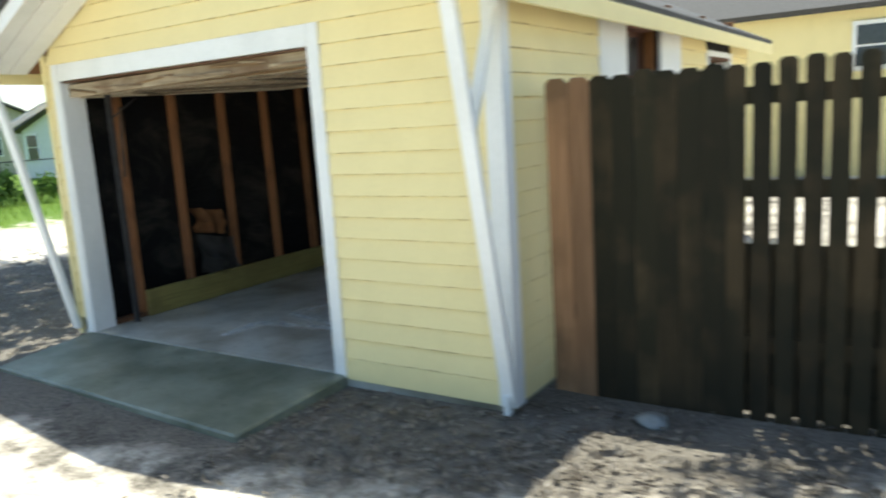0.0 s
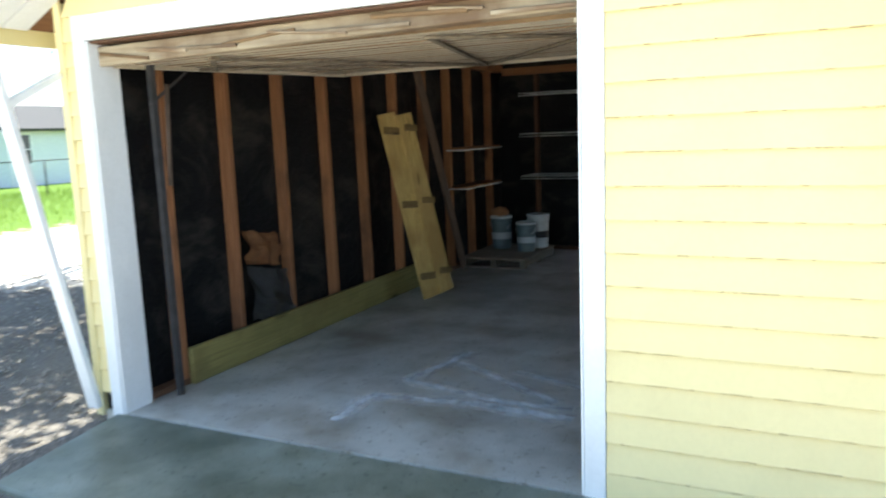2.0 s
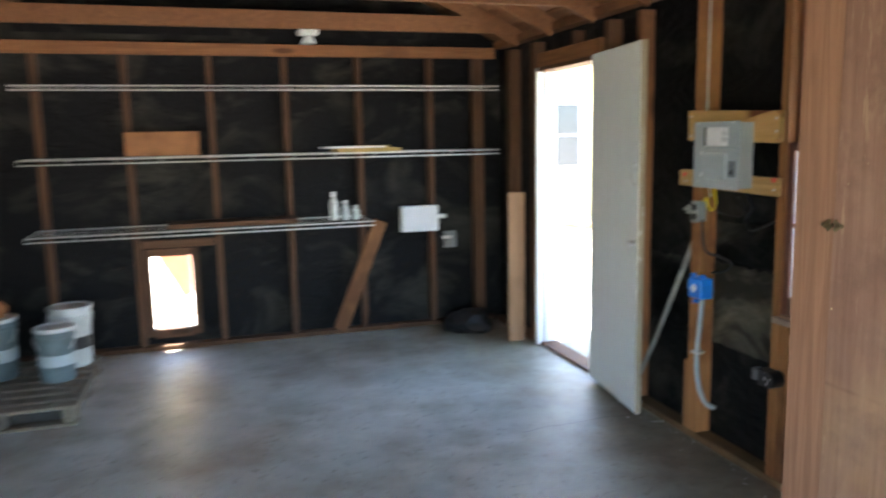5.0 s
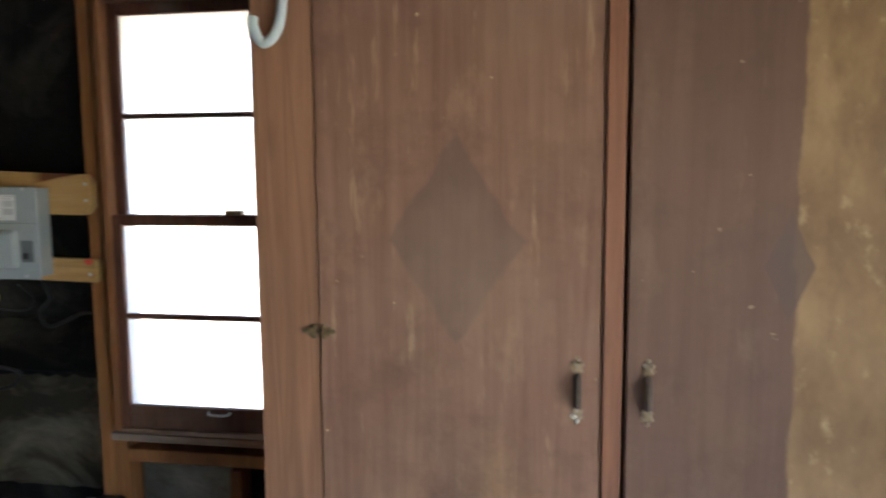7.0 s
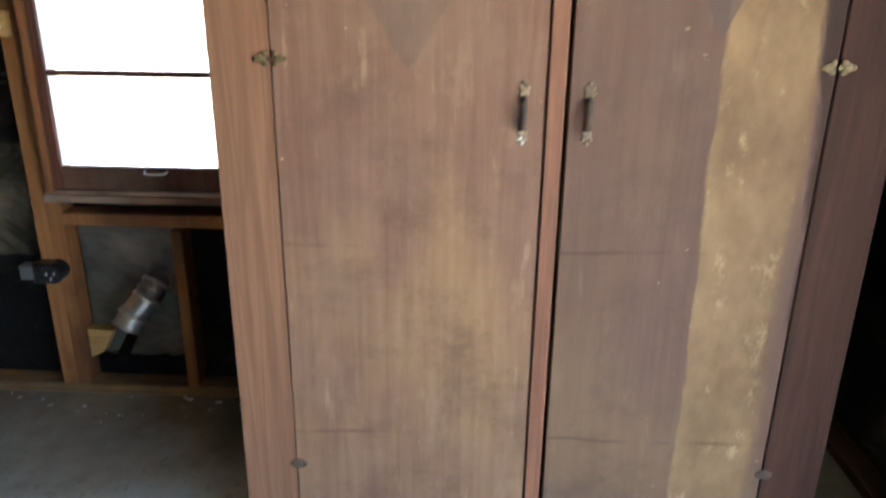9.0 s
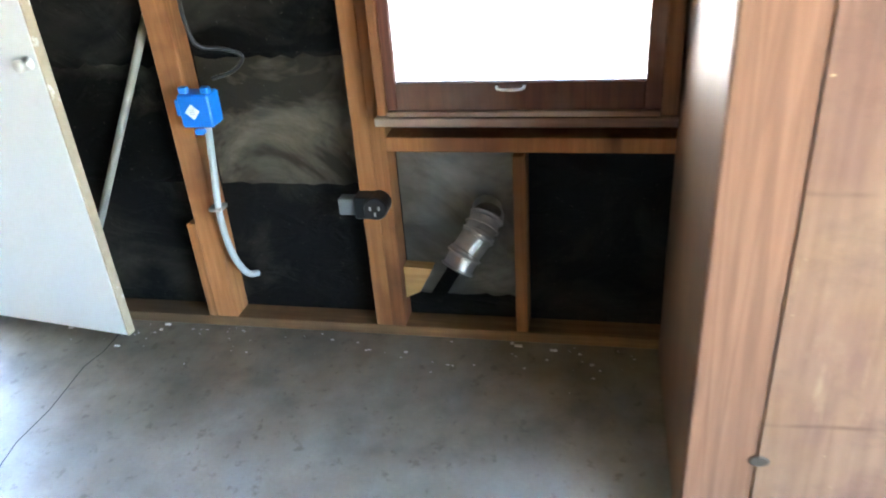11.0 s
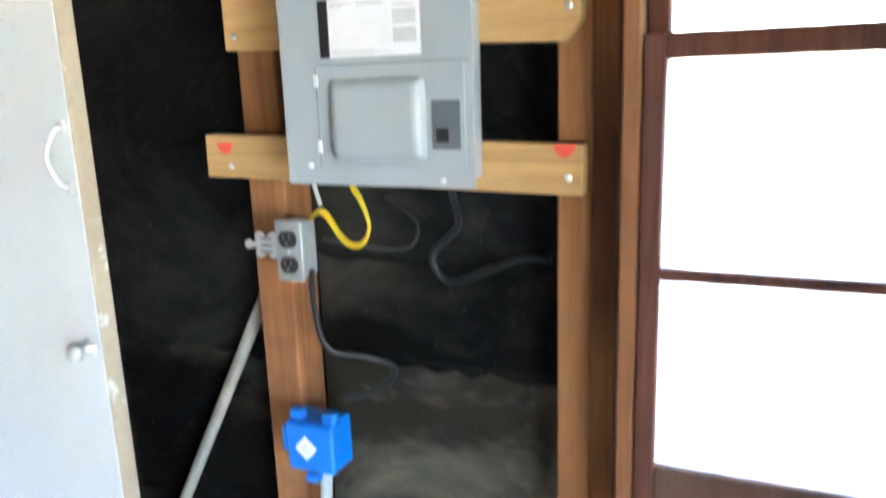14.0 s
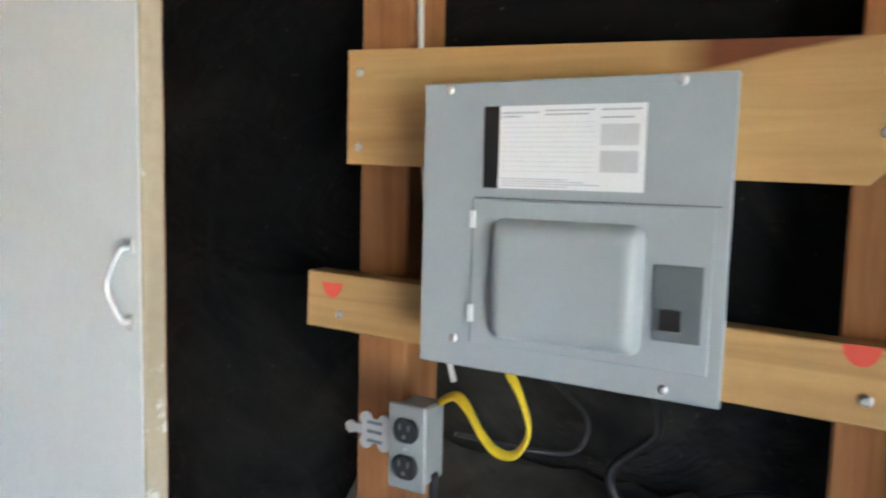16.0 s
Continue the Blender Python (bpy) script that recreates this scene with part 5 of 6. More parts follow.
tubed("sheath", M["wire"], wc, curve_pts([(3.985, 3.345, 1.272), (3.985, 3.36, 1.33), (4.004, 3.405, 1.5), (4.006, 3.42, 1.75), (4.006, 3.42, 2.28)], 5), 0.004, 7)
bc = thing("black_cable", (4.0, 3.2, 1.0), "black cables hanging in loops below the panel", "cable")
tubed("sheath", M["black"], bc, curve_pts([(3.94, 3.345, 1.165), (3.95, 3.35, 1.08), (3.965, 3.335, 1.005), (4.0, 3.275, 0.985), (4.03, 3.235, 0.955), (4.02, 3.265, 0.915), (3.985, 3.325, 0.90)], 6), 0.006, 8)
tubed("sheath", M["black"], bc, curve_pts([(3.97, 3.09, 1.335), (4.01, 3.09, 1.265), (4.03, 3.10, 1.232), (4.035, 3.145, 1.19), (4.04, 3.148, 1.155), (4.045, 3.117, 1.13), (4.05, 3.05, 1.155), (4.055, 2.99, 1.18), (4.062, 2.94, 1.178)], 6), 0.006, 8)
tubed("sheath", M["black"], bc, curve_pts([(3.945, 3.318, 1.22), (4.02, 3.25, 1.19), (4.05, 3.2, 1.19), (4.06, 3.19, 1.23), (4.06, 3.23, 1.265), (4.075, 3.26, 1.275)], 6), 0.0028, 8)
for item in (b1, b2, yc, wc, bc):
    item.location += Vector((0, 0.042, 0.011))
ob2.location += Vector((0, 0.07, -0.008))
# blue box and conduit
bb = thing("blue_box", (3.96, 3.38, 0.75), "blue plastic electrical box on the side of a stud", "electrical box")
boxed("body", M["blue"], bb, 3.925, 3.998, 3.33, 3.432, 0.765, 0.866, bevel=0.005)
for y in (3.34, 3.41):
    boxed("ear", M["blue"], bb, 3.93, 3.95, y - 0.014, y + 0.014, 0.868, 0.888, bevel=0.003)
boxed("ear", M["blue"], bb, 3.93, 3.95, 3.37, 3.40, 0.74, 0.757, bevel=0.003)
boxed("ear", M["blue"], bb, 3.93, 3.95, 3.432, 3.445, 0.80, 0.85, bevel=0.003)
bm = bmesh.new()
box(bm, 3.9228, 3.9244, -0.017, 0.017, -0.017, 0.017)
bmesh.ops.rotate(bm, verts=bm.verts, cent=(0, 0, 0), matrix=Matrix.Rotation(radians(42), 3, 'X'))
bmesh.ops.translate(bm, verts=bm.verts, vec=(0, 3.388, 0.815))
stk = part("sticker", bm, M["paper"], bb, "white diamond sticker")
for k in range(3):
    boxed("print_line", M["ink"], stk, 3.9222, 3.9226, 3.38, 3.396, 0.807 + k * 0.007, 0.809 + k * 0.007, bevel=0)
cd = thing("conduit", (3.97, 3.4, 0.3), "grey plastic conduit from the blue box to the wall", "conduit")
tubed("pipe", M["conduit"], cd, curve_pts([(3.965, 3.372, 0.757), (3.965, 3.385, 0.62), (3.965, 3.40, 0.48), (3.97, 3.40, 0.36), (3.985, 3.39, 0.27), (4.01, 3.372, 0.208), (4.05, 3.358, 0.185)], 7), 0.0115, 12)
boxed("strap", M["steel"], cd, 3.952, 3.999, 3.385, 3.43, 0.468, 0.482, bevel=0.002)
ro = thing("range_outlet", (3.95, 2.9, 0.47), "black heavy-duty outlet on the window stud", "outlet")
boxed("bracket", M["panel_dark"], ro, 3.955, 3.998, 2.905, 2.985, 0.468, 0.522, bevel=0.003)
boxed("body", M["black"], ro, 3.94, 3.998, 2.86, 2.93, 0.462, 0.535, bevel=0.004)
bm = bmesh.new()
lathe(bm, [(0.038, 0), (0.038, 0.05), (0.034, 0.056), (0.03, 0.056)], 24)
for p in bm.verts:
    p.co = Vector((3.998 - p.co.z * 1.15, 2.862 + p.co.x, 0.499 + p.co.y))
part("face", bm, M["black"], ro)
for dy, dz in ((0.014, 0.004), (-0.014, 0.004), (0, -0.016)):
    boxed("slot", M["ink"], ro, 3.931, 3.9335, 2.862 + dy - 0.003, 2.862 + dy + 0.003, 0.499 + dz - 0.006, 0.499 + dz + 0.006, bevel=0)
for item in (bb, cd, ro):
    item.location += Vector((0, 0.03, 0.014))
# dryer duct
du = thing("dryer_duct", (4.0, 2.55, 0.3), "short galvanised duct elbow stuck through the wall", "duct")
seg = [((4.10, 2.555, 0.44), (4.03, 2.548, 0.435)), ((4.03, 2.548, 0.435), (3.985, 2.57, 0.395)), ((3.985, 2.57, 0.395), (3.945, 2.61, 0.345)), ((3.945, 2.61, 0.345), (3.925, 2.632, 0.305))]
for i, (p, q) in enumerate(seg):
    p, q = Vector(p), Vector(q)
    d = (q - p)
    bm = bmesh.new()
    tube(bm, [p, p + d * 0.09, p + d * 0.14, p + d * 0.86, p + d * 0.91, q], [0.0535, 0.0535, 0.048, 0.048, 0.0535, 0.0535], 28, False)
    bmesh.ops.solidify(bm, geom=bm.faces[:], thickness=0.001)
    part("duct_ring", bm, M["steel"], du, smooth=False)
for (p, q), at in ((seg[1], 0.0), (seg[2], 0.0), (seg[3], 0.0), (seg[1], 0.55)):
    d = Vector(q) - Vector(p)
    c0_, o1 = Vector(p) + d * at, d.orthogonal().normalized()
    o2 = d.normalized().cross(o1)
    bm = bmesh.new()
    tube(bm, [c0_ + (o1 * math.cos(q_) + o2 * math.sin(q_)) * 0.0535 for q_ in np.linspace(0, math.tau, 33)], 0.0028, 6, False)
    part("bead", bm, M["bright"], du, smooth=True)
du.location += Vector((0, 0.014, 0.014))
bm = bmesh.new()
cs = [bm.verts.new(c) for c in ((4.085, 2.79, 0.10), (4.06, 2.66, 0.32), (4.03, 2.62, 0.31), (4.075, 2.74, 0.09))]
bm.faces.new(cs)
bmesh.ops.solidify(bm, geom=bm.faces[:], thickness=0.003)
tagged(mesh_ob("paper_flap", bm, M["felt"]), "torn strip of tar paper hanging from the wall", "paper scrap")
lamp = thing("lamp_holder", (2.38, 5.85, 2.4), "small white lampholder under a roof tie", "lamp holder")
boxed("base", M["leaf_white"], lamp, 2.32, 2.46, 5.78, 5.9, 2.34, 2.375, bevel=0.006)
bm = bmesh.new()
lathe(bm, [(0.05, 0), (0.05, 0.01), (0.03, 0.05), (0.022, 0.055)], 20, (2.39, 5.84, 2.28))
part("socket", bm, M["leaf_white"], lamp)

# ---- chalky lines left on the floor ----
CHALK = [((1.32, 0.32), (1.295, 0.74), 0.035), ((1.295, 0.74), (1.93, 0.82), 0.04), ((1.93, 0.82), (2.54, 0.78), 0.042), ((2.67, 1.21), (2.56, 0.92), 0.03), ((2.67, 1.22), (1.97, 1.44), 0.024),
         ((1.55, 1.50), (2.39, 1.0), 0.028), ((1.38, 1.055), (1.535, 1.76), 0.035), ((1.38, 1.055), (2.1, 0.89), 0.03), ((2.1, 0.89), (2.5, 0.92), 0.03)]
def residue(name, scale, lo, hi):
    """Powder on the concrete, letting the floor show through in places."""
    n = Nodes(name, 0.9)
    n.color((0.76, 0.80, 0.80))
    clear, mx = n.t.nodes.new("ShaderNodeBsdfTransparent"), n.t.nodes.new("ShaderNodeMixShader")
    n.link(n.ramp(n.noise(scale, 6, rough=0.7), (0.34, G(lo)), (0.64, G(hi))), mx.inputs[0])
    n.link(clear.outputs[0], mx.inputs[1])
    n.link(n.bsdf.outputs[0], mx.inputs[2])
    n.link(mx.outputs[0], n.t.nodes["Material Output"].inputs[0])
    return n
chalk_m, haze_m = residue("chalk_line", 9, 0.25, 0.9), residue("chalk_haze", 7, 0.02, 0.28)
ch = thing("chalk_marks", (1.8, 1.0, 0), "pale residue lines in a crooked outline on concrete", "floor marks")
for i, (a, b, w) in enumerate(CHALK):
    bm = bmesh.new()
    a, b = Vector((*a, 0.0035 + i * 0.0004)), Vector((*b, 0.0035 + i * 0.0004))
    d = b - a
    o = Vector((-d.y, d.x, 0)).normalized()
    n_ = 18
    l, r = [], []
    for k in range(n_ + 1):
        c = a + d * k / n_ + o * 0.02 * noise.noise((k * 0.4, i, 0))
        ww = w * 1.25 * (0.6 + 0.5 * noise.noise((k * 0.9, i * 3, 5)))
        l.append(bm.verts.new(c + o * ww)), r.append(bm.verts.new(c - o * ww))
    for k in range(n_):
        bm.faces.new((l[k], r[k], r[k + 1], l[k + 1]))
    part("line", bm, chalk_m.mat, ch)
    bm = bmesh.new()
    l, r = [], []
    for k in range(n_ + 1):
        c = a + d * k / n_ - Vector((0, 0, 0.002))
        ww = w * (2.0 + 1.1 * noise.noise((k * 0.5, i * 2, 8)))
        l.append(bm.verts.new(c + o * ww)), r.append(bm.verts.new(c - o * ww))
    for k in range(n_):
        bm.faces.new((l[k], r[k], r[k + 1], l[k + 1]))
    part("haze", bm, haze_m.mat, ch)

# ---- outdoors: neighbours, yard ----
HB0 = 17.4


def house(name, label, parent_at, mat, x0, x1, y0, y1, h, ridge, axis, openings):
    """A small house with walls, gable roof and framed windows on one face."""
    hs = thing(name, parent_at, label, "house")
    bm = bmesh.new()
    box(bm, x0, x1, y0, y1, -0.6, h)
    if axis == "x":
        ym = (y0 + y1) / 2
        g = [bm.verts.new(c) for c in ((x0, y0, h), (x0, y1, h), (x0, ym, ridge), (x1, y0, h), (x1, y1, h), (x1, ym, ridge))]
        bm.faces.new(g[:3]), bm.faces.new(g[3:])
    else:
        xm = (x0 + x1) / 2
        g = [bm.verts.new(c) for c in ((x0, y0, h), (x1, y0, h), (xm, y0, ridge), (x0, y1, h), (x1, y1, h), (xm, y1, ridge))]
        bm.faces.new(g[:3]), bm.faces.new(g[3:])
    part("wall", bm, mat, hs)
    for s in (-1, 1):
        if axis == "x":
            ym, e = (y0 + y1) / 2, (y1 - y0) / 2 + 0.4
            sl = (ridge - h) / ((y1 - y0) / 2)
            a, b = (x0 - 0.4, ym + s * e / 2, ridge - sl * e / 2 + 0.07), (x1 + 0.4, ym + s * e / 2, ridge - sl * e / 2 + 0.07)
            w, up = e * math.hypot(1, sl), (0, s * sl, 1)
        else:
            xm, e = (x0 + x1) / 2, (x1 - x0) / 2 + 0.4
            sl = (ridge - h) / ((x1 - x0) / 2)
            a, b = (xm + s * e / 2, y0 - 0.4, ridge - sl * e / 2 + 0.07), (xm + s * e / 2, y1 + 0.4, ridge - sl * e / 2 + 0.07)
            w, up = e * math.hypot(1, sl), (s * sl, 0, 1)
        beamed("roof", M["shingle"], hs, a, b, w, 0.12, up)
    for face, p, q0, q1, z0, z1 in openings:
        if face == "x":
            wn_ = boxed("window", M["white"], hs, p - 0.02, p + 0.06, q0 - 0.09, q1 + 0.09, z0 - 0.09, z1 + 0.09)
            boxed("pane", M["dark_glass"], wn_, p + 0.062, p + 0.072, q0, q1, z0, (z0 + z1) / 2 - 0.02)
            boxed("pane", M["dark_glass"], wn_, p + 0.062, p + 0.072, q0, q1, (z0 + z1) / 2 + 0.02, z1)
        else:
            wn_ = boxed("window", M["white"], hs, q0 - 0.09, q1 + 0.09, p - 0.06, p + 0.02, z0 - 0.09, z1 + 0.09)
            boxed("pane", M["dark_glass"], wn_, q0, q1, p - 0.072, p - 0.062, z0, (z0 + z1) / 2 - 0.02)
            boxed("pane", M["dark_glass"], wn_, q0, q1, p - 0.072, p - 0.062, (z0 + z1) / 2 + 0.02, z1)
    return hs
house("house", "beige gabled house across the street", (-44, 19.4, 0), M["sand_paint"], -52, -40, 14.4, 24.4, 2.3, 4.4, "x", [("x", -40, 16.8, 17.5, 1.15, 2.05), ("x", -40, 19.05, 19.8, 1.15, 2.1), ("x", -40, 18.9, 19.6, 2.9, 3.5)])
house("house", "pale grey low house beyond the hedge", (-29, 18, 0), M["grey_paint"], -33, -26, HB0, HB0 + 12, 2.35, 3.4, "y", [("y", HB0, -32.5, -31.6, 0.9, 2.1), ("x", -26, HB0 + 0.4, HB0 + 1.0, 0.9, 2.1), ("x", -26, HB0 + 6, HB0 + 7.4, 0.9, 2.0)])
house("house", "yellow house behind the fenced yard", (6, 18, 0), M["yellow"], -1.0, 13.0, 14.0, 22.0, 3.4, 5.2, "x", [("y", 14, 4.75, 5.6, 2.15, 2.95), ("y", 14, 8.0, 8.8, 1.0, 2.2)])
solid("red_post", M["red_door"], "red painted post standing in the back yard", "post", (9.25, 9.5, 13.2, 13.4, -0.08, 1.46))
lum = thing("lumber_stack", (8.4, 12.6, 0), "low stack of pale boards in the back yard", "lumber stack")
for i in range(6):
    boxed("board", M["pine_x"], lum, 7.9 - 0.05 * (i % 3), 9.6, 12.2 + (i % 3) * 0.16, 12.34 + (i % 3) * 0.16, -0.08 + (i // 3) * 0.05, -0.032 + (i // 3) * 0.05)


def leaves(bm, centre, radii, count, size, seed, shell=0.35):
    """Many small leaf blades in uneven clumps round a centre."""
    rng = np.random.default_rng(seed)
    clumps = rng.normal(size=(max(6, count // 90), 3))
    clumps /= np.linalg.norm(clumps, axis=1)[:, None]
    clumps *= rng.uniform(shell, 1.0, size=(len(clumps), 1)) * np.array(radii)
    for i in range(count):
        c = Vector(centre) + Vector(clumps[i % len(clumps)]) + Vector(rng.normal(size=3) * 0.17 * np.array(radii).mean())
        if c.z < 0.02:
            continue
        d, e = Vector(rng.normal(size=3)).normalized(), Vector(rng.normal(size=3)).normalized()
        e = (e - d * e.dot(d)).normalized()
        s = size * rng.uniform(0.6, 1.4)
        vs = [bm.verts.new(c + d * (s * a) + e * (s * b)) for a, b in ((-1, 0), (0, 0.42), (1, 0), (0, -0.42))]
        bm.faces.new(vs)


def tree(at, height, r, crown, radii, count, size, seed, label):
    t = thing("tree", at, label, "tree")
    rng = random.Random(seed)
    x, y, z = at
    top = Vector((x + rng.uniform(-0.3, 0.3), y + 0.4, height))
    bm = bmesh.new()
    pts = curve_pts([(x, y, z - 0.1), (x + 0.06, y, z + 0.3), (x + rng.uniform(-.2, .2), y + 0.1, height * 0.45), top], 5)
    tube(bm, pts, [r * (1.25 - 0.8 * i / (len(pts) - 1)) for i in range(len(pts))], 12)
    for i in range(9):
        s = pts[int(len(pts) * (0.45 + 0.05 * i)) if i < 9 else -1]
        e = Vector(crown) + Vector((rng.uniform(-.8, .8) * radii[0], rng.uniform(-.8, .8) * radii[1], rng.uniform(-.5, .6) * radii[2]))
        m = (Vector(s) + e) / 2 + Vector((0, 0, 0.25))
        lp = curve_pts([s, m, e], 5)
        tube(bm, lp, [r * 0.42 * (1 - 0.85 * k / (len(lp) - 1)) for k in range(len(lp))], 7)
    part("trunk", bm, M["bark"], t, smooth=True)
    bm = bmesh.new()
    leaves(bm, crown, radii, count, size, seed)
    part("crown", bm, M["leaf"], t)
tree((-20, 7.3, -0.05), 8.5, 0.24, (-19, 8.2, 7.4), (3.6, 3.6, 2.6), 5000, 0.13, 3, "tall tree with a thin leafy crown by the street")
tree((-5.8, 5.6, -0.05), 6.2, 0.17, (-3.4, 2.9, 5.5), (3.4, 3.0, 1.6), 9000, 0.13, 5, "leafy tree shading the side yard")
# Crown out of view, added to shade the fence front and nearby ground.
tree((8.2, 3.4, -0.05), 6.5, 0.18, (6.6, 1.9, 5.9), (2.3, 1.7, 1.6), 5000, 0.09, 8, "unseen leafy tree added behind the fence for its shade")
tree((-30, 30, -0.05), 9, 0.3, (-30, 30, 7.5), (5, 5, 3.4), 3500, 0.2, 11, "broad tree behind the houses")
hd = thing("hedge", (-16.5, 6.2, 0), "low rambling green hedge at the yard's edge", "hedge")
bm = bmesh.new()
for i, (y, h) in enumerate(((3.2, .8), (4.4, .95), (5.6, 1.0), (6.8, .9), (8.0, .85), (9.0, .7))):
    leaves(bm, (-16.5 + 0.3 * (i % 2), y, h * 0.5), (0.75, 0.85, h * 0.55), 700, 0.075, 20 + i, 0.2)
part("foliage", bm, M["hedge"], hd)
bm = bmesh.new()
for y in (3.4, 4.9, 6.3, 7.6, 8.8):
    tube(bm, [(-16.5, y, -0.06), (-16.45, y + 0.1, 0.4), (-16.4, y + 0.2, 0.8)], [0.03, 0.022, 0.01], 6)
part("stems", bm, M["bark"], hd)
cf = thing("wire_fence", (-19, 12, 0), "thin chain-link fence before the grey house", "fence")
for y in np.arange(9, 22, 2.4):
    tubed("post", M["dull_steel"], cf, [(-19, y, -0.1), (-19, y, 1.15)], 0.028, 8)
tubed("rail", M["dull_steel"], cf, [(-19, 9, 1.13), (-19, 21.0, 1.13)], 0.02, 8)
bm = bmesh.new()
rng = np.random.default_rng(4)
for i in range(9000):
    x, y = rng.uniform(-21, -10.5), rng.uniform(-1, 16)
    if rng.random() > 0.25 + 0.09 * (-10.5 - x) / 1.2:
        continue
    a, h = rng.uniform(0, math.tau), rng.uniform(0.06, 0.22)
    dx, dy = math.cos(a) * 0.012, math.sin(a) * 0.012
    lx, ly = rng.normal() * 0.05, rng.normal() * 0.05
    bm.faces.new([bm.verts.new(c) for c in ((x - dx, y - dy, -0.06), (x + dx, y + dy, -0.06), (x + lx, y + ly, h))])
tagged(mesh_ob("grass", bm, M["grass"]), "bright sunlit grass along the yard's edge", "grass", kind="stuff")
bm = bmesh.new()
for i in range(9000):
    if i % 3 == 0:
        x, y = rng.uniform(2.9, 7.0), rng.normal() * 0.55 - 0.75
    else:
        x, y = rng.uniform(-7, 0.1), rng.uniform(-2.2, 3.4)
    if 0 < x < 2.92 and y > -1.0 or (FX0 - 0.05 < x < FX1 + 0.05 and y > -0.04):
        continue
    z = -0.05 + (0.05 * noise.noise((x * 0.6, y * 0.6, 0)) - 0.02) + 0.012
    a, s = rng.uniform(0, math.tau), rng.uniform(0.012, 0.035)
    d, e = Vector((math.cos(a), math.sin(a), rng.normal() * 0.3)) * s, Vector((-math.sin(a), math.cos(a), rng.normal() * 0.3)) * s * 0.5
    c = Vector((x, y, z + 0.01))
    bm.faces.new([bm.verts.new(c + k) for k in (-d, e, d, -e)])
tagged(mesh_ob("leaf_litter", bm, M["dead_leaf"]), "scattered dry leaves on the sand", "leaf litter", kind="stuff")
bm = bmesh.new()
for i in range(60):
    x, y = (rng.uniform(3.0, 6.5), rng.uniform(-1.3, 0.2)) if i % 2 else (rng.uniform(-4, -0.3), rng.uniform(-1.5, 1.5))
    if x < 4.2 and x > -0.2 and y > -0.1:
        continue
    a, l = rng.uniform(0, math.tau), rng.uniform(0.05, 0.16)
    z = -0.05 + (0.05 * noise.noise((x * 0.6, y * 0.6, 0)) - 0.02) + 0.014
    tube(bm, [(x, y, z), (x + math.cos(a) * l * 0.5, y + math.sin(a) * l * 0.5, z + 0.012), (x + math.cos(a + 0.3) * l, y + math.sin(a + 0.3) * l, z)], 0.004, 5)
tagged(mesh_ob("twigs", bm, M["bark"]), "small twigs lying in the sand", "twigs", kind="stuff")
bm = bmesh.new()
bmesh.ops.create_icosphere(bm, subdivisions=3, radius=0.075)
for p in bm.verts:
    p.co *= 1 + 0.35 * noise.noise(p.co * 16)
    p.co = Vector((4.89 + p.co.x * 1.2, 0.17 + p.co.y, -0.05 + p.co.z * 0.55))
tagged(mesh_ob("stone", bm, M["stone"], True), "pale grey broken stone lying by the fence", "stone")
bm = bmesh.new()
for i in range(75):
    y = rng.uniform(2.05, 4.2)
    x = XE - abs(rng.normal()) * 0.10 - 0.01
    s = rng.uniform(0.001, 0.0045) if i % 9 else rng.uniform(0.006, 0.01)
    box(bm, x, x + s, y, y + s * rng.uniform(0.6, 3.0), 0.0, s * 0.5)
tagged(mesh_ob("floor_debris", bm, M["paper"]), "pale chips and dust along the sole plate", "debris", kind="stuff")
bm = bmesh.new()
cr = [(3.2, 3.87), (3.35, 3.90), (3.496, 3.894), (3.6, 3.905), (3.716, 3.919), (3.8, 3.90), (3.884, 3.904), (3.98, 3.915)]
for (xa, ya), (xb, yb) in zip(cr, cr[1:]):
    q = [bm.verts.new(c) for c in ((xa, ya - 0.0022, 0.003), (xa, ya + 0.0022, 0.003), (xb, yb + 0.0022, 0.003), (xb, yb - 0.0022, 0.003))]
    bm.faces.new(q)
tagged(mesh_ob("floor_crack", bm, M["black"]), "dark hairline crack across the concrete", "crack", kind="structure")

# ---- fence ----
fence = thing("fence", (5.5, 0.45, 0), "weathered dark wooden privacy fence with dog-ear pickets", "fence")
def picket(w, h, seed):
    bm = bmesh.new()
    c = w * 0.22
    prof = [(0, 0), (w, 0), (w, h - c), (w - c, h), (c, h), (0, h - c)]
    a = [bm.verts.new((x, y, z)) for y in (0.0, 0.017) for x, z in prof]
    bm.faces.new(a[:6]), bm.faces.new(a[6:][::-1])
    for i in range(6):
        bm.faces.new((a[i], a[(i + 1) % 6], a[(i + 1) % 6 + 6], a[i + 6]))
    me = bpy.data.meshes.new("picket")
    bmesh.ops.recalc_face_normals(bm, faces=bm.faces)
    bm.to_mesh(me)
    bm.free()
    return me
wide, slim, fresh = picket(0.121, 1.91, 1), picket(0.095, 1.91, 2), picket(0.132, 1.90, 3)
for me, m in ((wide, "fence"), (slim, "fence"), (fresh, "fence_new")):
    me.materials.append(M[m])
x, i = 4.20, 0
pr = random.Random(2)
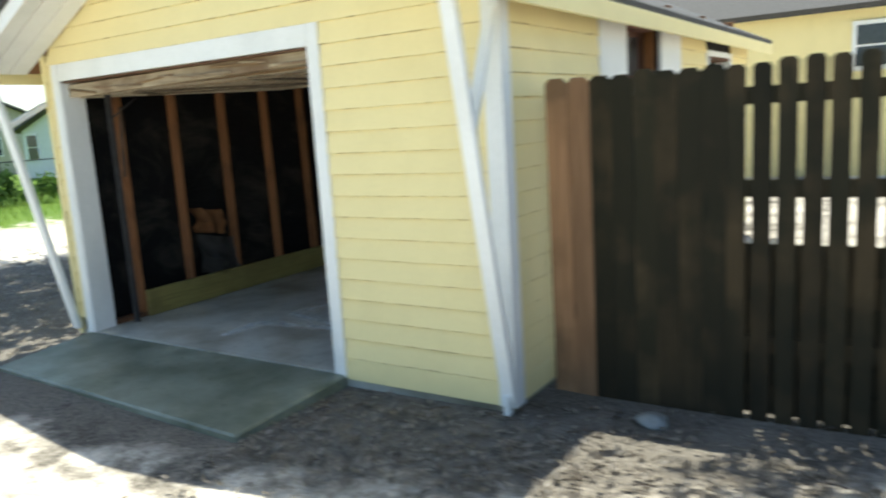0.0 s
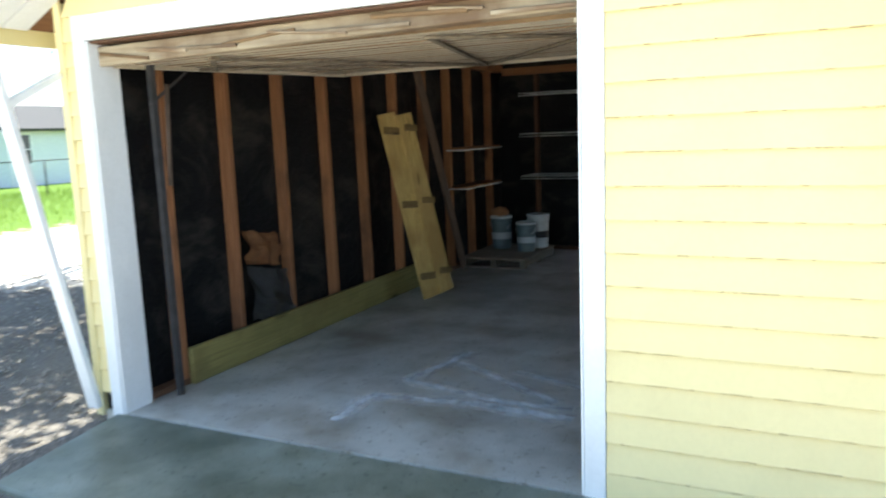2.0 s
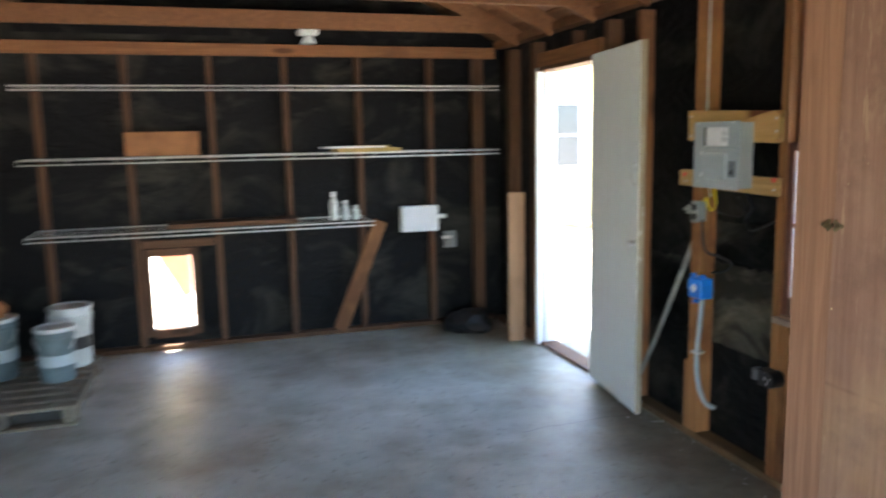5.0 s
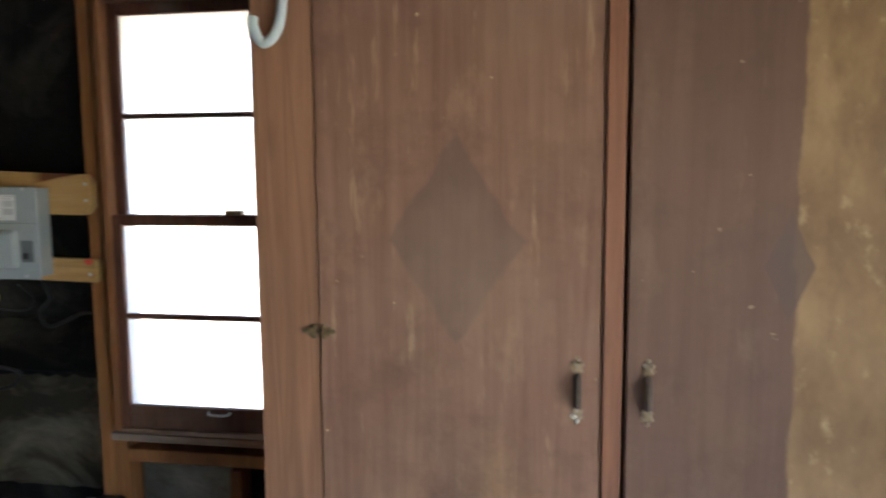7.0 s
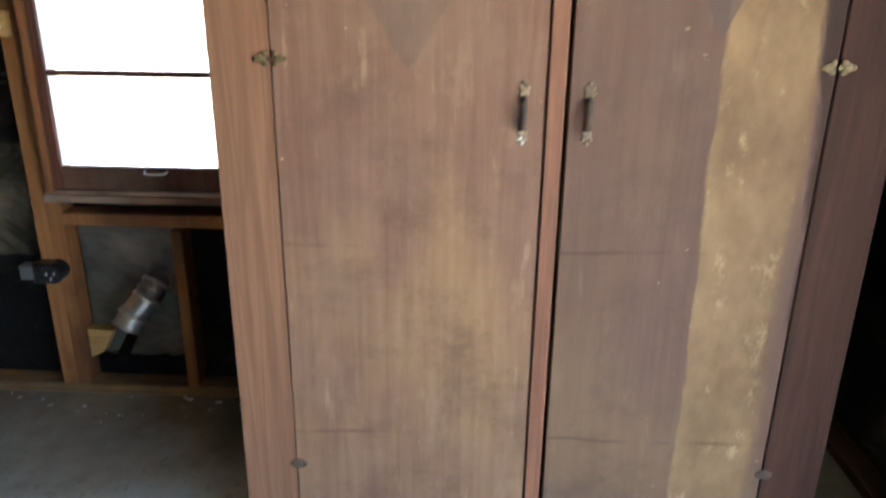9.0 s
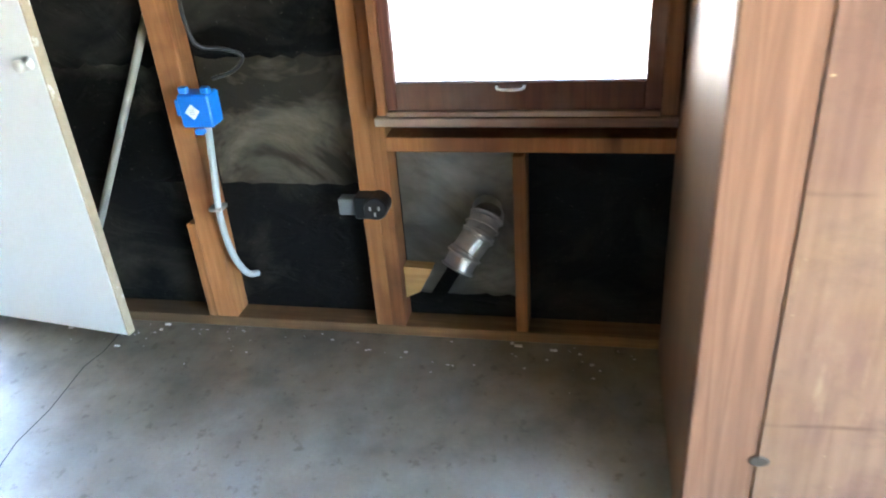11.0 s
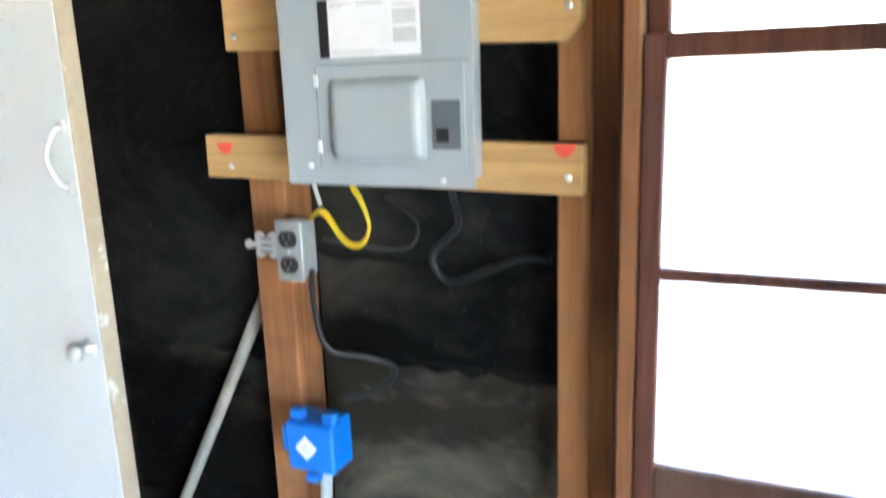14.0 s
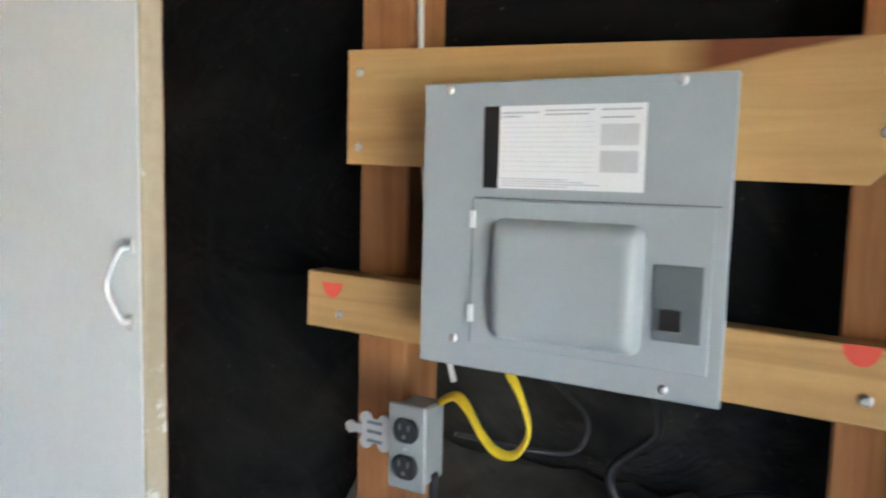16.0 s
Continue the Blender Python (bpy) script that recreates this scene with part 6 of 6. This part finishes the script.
while x < 9.6:
    me = fresh if i < 2 else wide if x < 5.2 else slim
    ob = new("picket", me)
    ob.location = (x, 0.45 + pr.uniform(-0.003, 0.003), -0.10 + pr.uniform(-0.012, 0.012))
    ob.rotation_euler = (0, pr.uniform(-0.002, 0.002), 0)
    ob.parent = fence
    ob.matrix_parent_inverse = fence.matrix_basis.inverted()
    x += 0.134 if i < 2 else (0.1225 + pr.uniform(0, 0.0015) if x < 5.2 else 0.118 + pr.uniform(-0.003, 0.003))
    i += 1
for z in (0.30, 1.13, 1.60):
    boxed("rail", M["fence"], fence, 4.2, 9.7, 0.47, 0.51, z, z + 0.088)
for i in range(6):
    boxed("back_board", M["fence"], fence, 5.2, 9.7, 0.515, 0.53, -0.05 + i * 0.155, 0.1045 + i * 0.155)
for x in (4.26, 6.7, 9.3):
    boxed("post", M["fence"], fence, x, x + 0.09, 0.512 if x > 5 else 0.47, 0.60, -0.1, 1.72)
fence2 = thing("fence", (9.75, -3, 0), "weathered dark wooden privacy fence along the side", "fence")
for i in range(46):
    ob = new("picket", wide)
    ob.matrix_basis = pose(9.75, 0.4 - i * 0.125, -0.10, 0, 0, -90)
    ob.parent = fence2
    ob.matrix_parent_inverse = fence2.matrix_basis.inverted()

# ---- clapboards ----
def clap(parent, u0, u1, z0, face, cut0=None, cut1=None, h=0.137):
    """One clapboard; face south or east; cut0, cut1 shorten its top edge under the rake."""
    bm = bmesh.new()
    c0, c1 = cut0 if cut0 is not None else u0, cut1 if cut1 is not None else u1
    lip = 0.0045
    prof = [(0.0, 0.016), (lip, 0.0165), (h, 0.0), (h, -0.012), (0.0, -0.012)]      # height and stand-off
    ring = []
    for end in (0, 1):
        row = []
        for zz, off in prof:
            lo_, hi_ = u0 + (c0 - u0) * zz / h, u1 + (c1 - u1) * zz / h
            u = (lo_, hi_)[end]
            row.append(bm.verts.new((u, -off, z0 + zz) if face == "s" else (XE + 0.134 + off, u, z0 + zz)))
        ring.append(row)
    faces = [bm.faces.new((ring[0][k], ring[1][k], ring[1][(k + 1) % 5], ring[0][(k + 1) % 5])) for k in range(5)]
    bm.faces.new(ring[0][::-1]), bm.faces.new(ring[1])
    # Lip and underside browned: shadow lines under the laps, plus worn paint.
    faces[0].material_index = faces[4].material_index = 1
    part("clapboard", bm, M["yellow"], parent).data.materials.append(M["lap_edge"])
PITCH = 0.1335
boxed("skirt_board", M["yellow"], south, OW + 0.092, FX1 - 0.092, -0.016, 0.018, -0.03, 0.115)
boxed("skirt_board", M["yellow"], east, XE + 0.122, XE + 0.155, 0.092, DOOR[0] - 0.1, -0.03, 0.115)
for i in range(16):
    z = 0.117 + i * PITCH
    clap(south, OW + 0.092, FX1 - 0.092, z, "s")
    clap(south, FX0 + 0.03, OX - 0.09, z, "s")
i0 = 15
for i in range(i0, 32):
    z = 0.117 + i * PITCH
    if z < OH + 0.1:
        continue
    zt = z + 0.137
    reach = lambda zz: (RIDGE_X - max(0.0, (TOP + 0.10 + RIDGE_X * SLOPE - zz) / SLOPE), RIDGE_X + max(0.0, (TOP + 0.10 + RIDGE_X * SLOPE - zz) / SLOPE))
    (a, b), (c, d) = reach(z), reach(zt)
    if b - a < 0.15:
        break
    e0, e1 = FX0 + 0.03, FX1 - 0.092
    clap(south, max(a, e0), min(b, e1), z, "s", max(c, e0), min(max(d, c + 0.01), e1))
for y0, y1 in ((0.092, 1.46), (3.48, DOOR[0] - 0.1), (DOOR[1] + 0.1, YB + 0.13)):
    for i in range(17):
        clap(east, y0, y1, 0.117 + i * PITCH, "e")
skin = thing("cladding", (0, 0, 0), "yellow boards on the outer west and back walls", "cladding", kind="structure")
for i in range(18):
    z = 0.0 + i * PITCH
    boxed("clapboard", M["yellow"], skin, XW - 0.152, XW - 0.132, 0.092, YB + 0.13, z, z + 0.131, bevel=0.002)
    if z > PET[3] + 0.03 or z + 0.131 < PET[2] - 0.03:
        boxed("clapboard", M["yellow"], skin, XW - 0.13, XE + 0.12, YB + 0.132, YB + 0.152, z, z + 0.131, bevel=0.002)
    else:
        boxed("clapboard", M["yellow"], skin, XW - 0.13, PET[0] - 0.008, YB + 0.132, YB + 0.152, z, z + 0.131, bevel=0.002)
        boxed("clapboard", M["yellow"], skin, PET[1] + 0.008, XE + 0.12, YB + 0.132, YB + 0.152, z, z + 0.131, bevel=0.002)
case = thing("trim_window", (XE + 0.14, 2.4, 0.6), "broad white boards round the side window outside", "trim", kind="structure")
for b in ((1.465, 2.02, 0.117, 2.38), (2.872, 3.475, 0.117, 2.38), (2.022, 2.87, 2.29, 2.38), (2.022, 2.87, 0.117, 0.78)):
    boxed("casing_board", M["white"], case, XE + 0.122, XE + 0.152, *b)
for b in ((DOOR[0] - 0.1, DOOR[0] - 0.003, -0.03, 2.15), (DOOR[1] + 0.003, DOOR[1] + 0.1, -0.03, 2.15), (DOOR[0], DOOR[1], DOOR[3] + 0.033, 2.15)):
    boxed("casing_board", M["white"], case, XE + 0.122, XE + 0.152, *b)
solid("step", M["apron"], "low concrete step outside the side door", "step", (XE + 0.17, XE + 0.9, 4.3, 5.5, -0.14, -0.02))
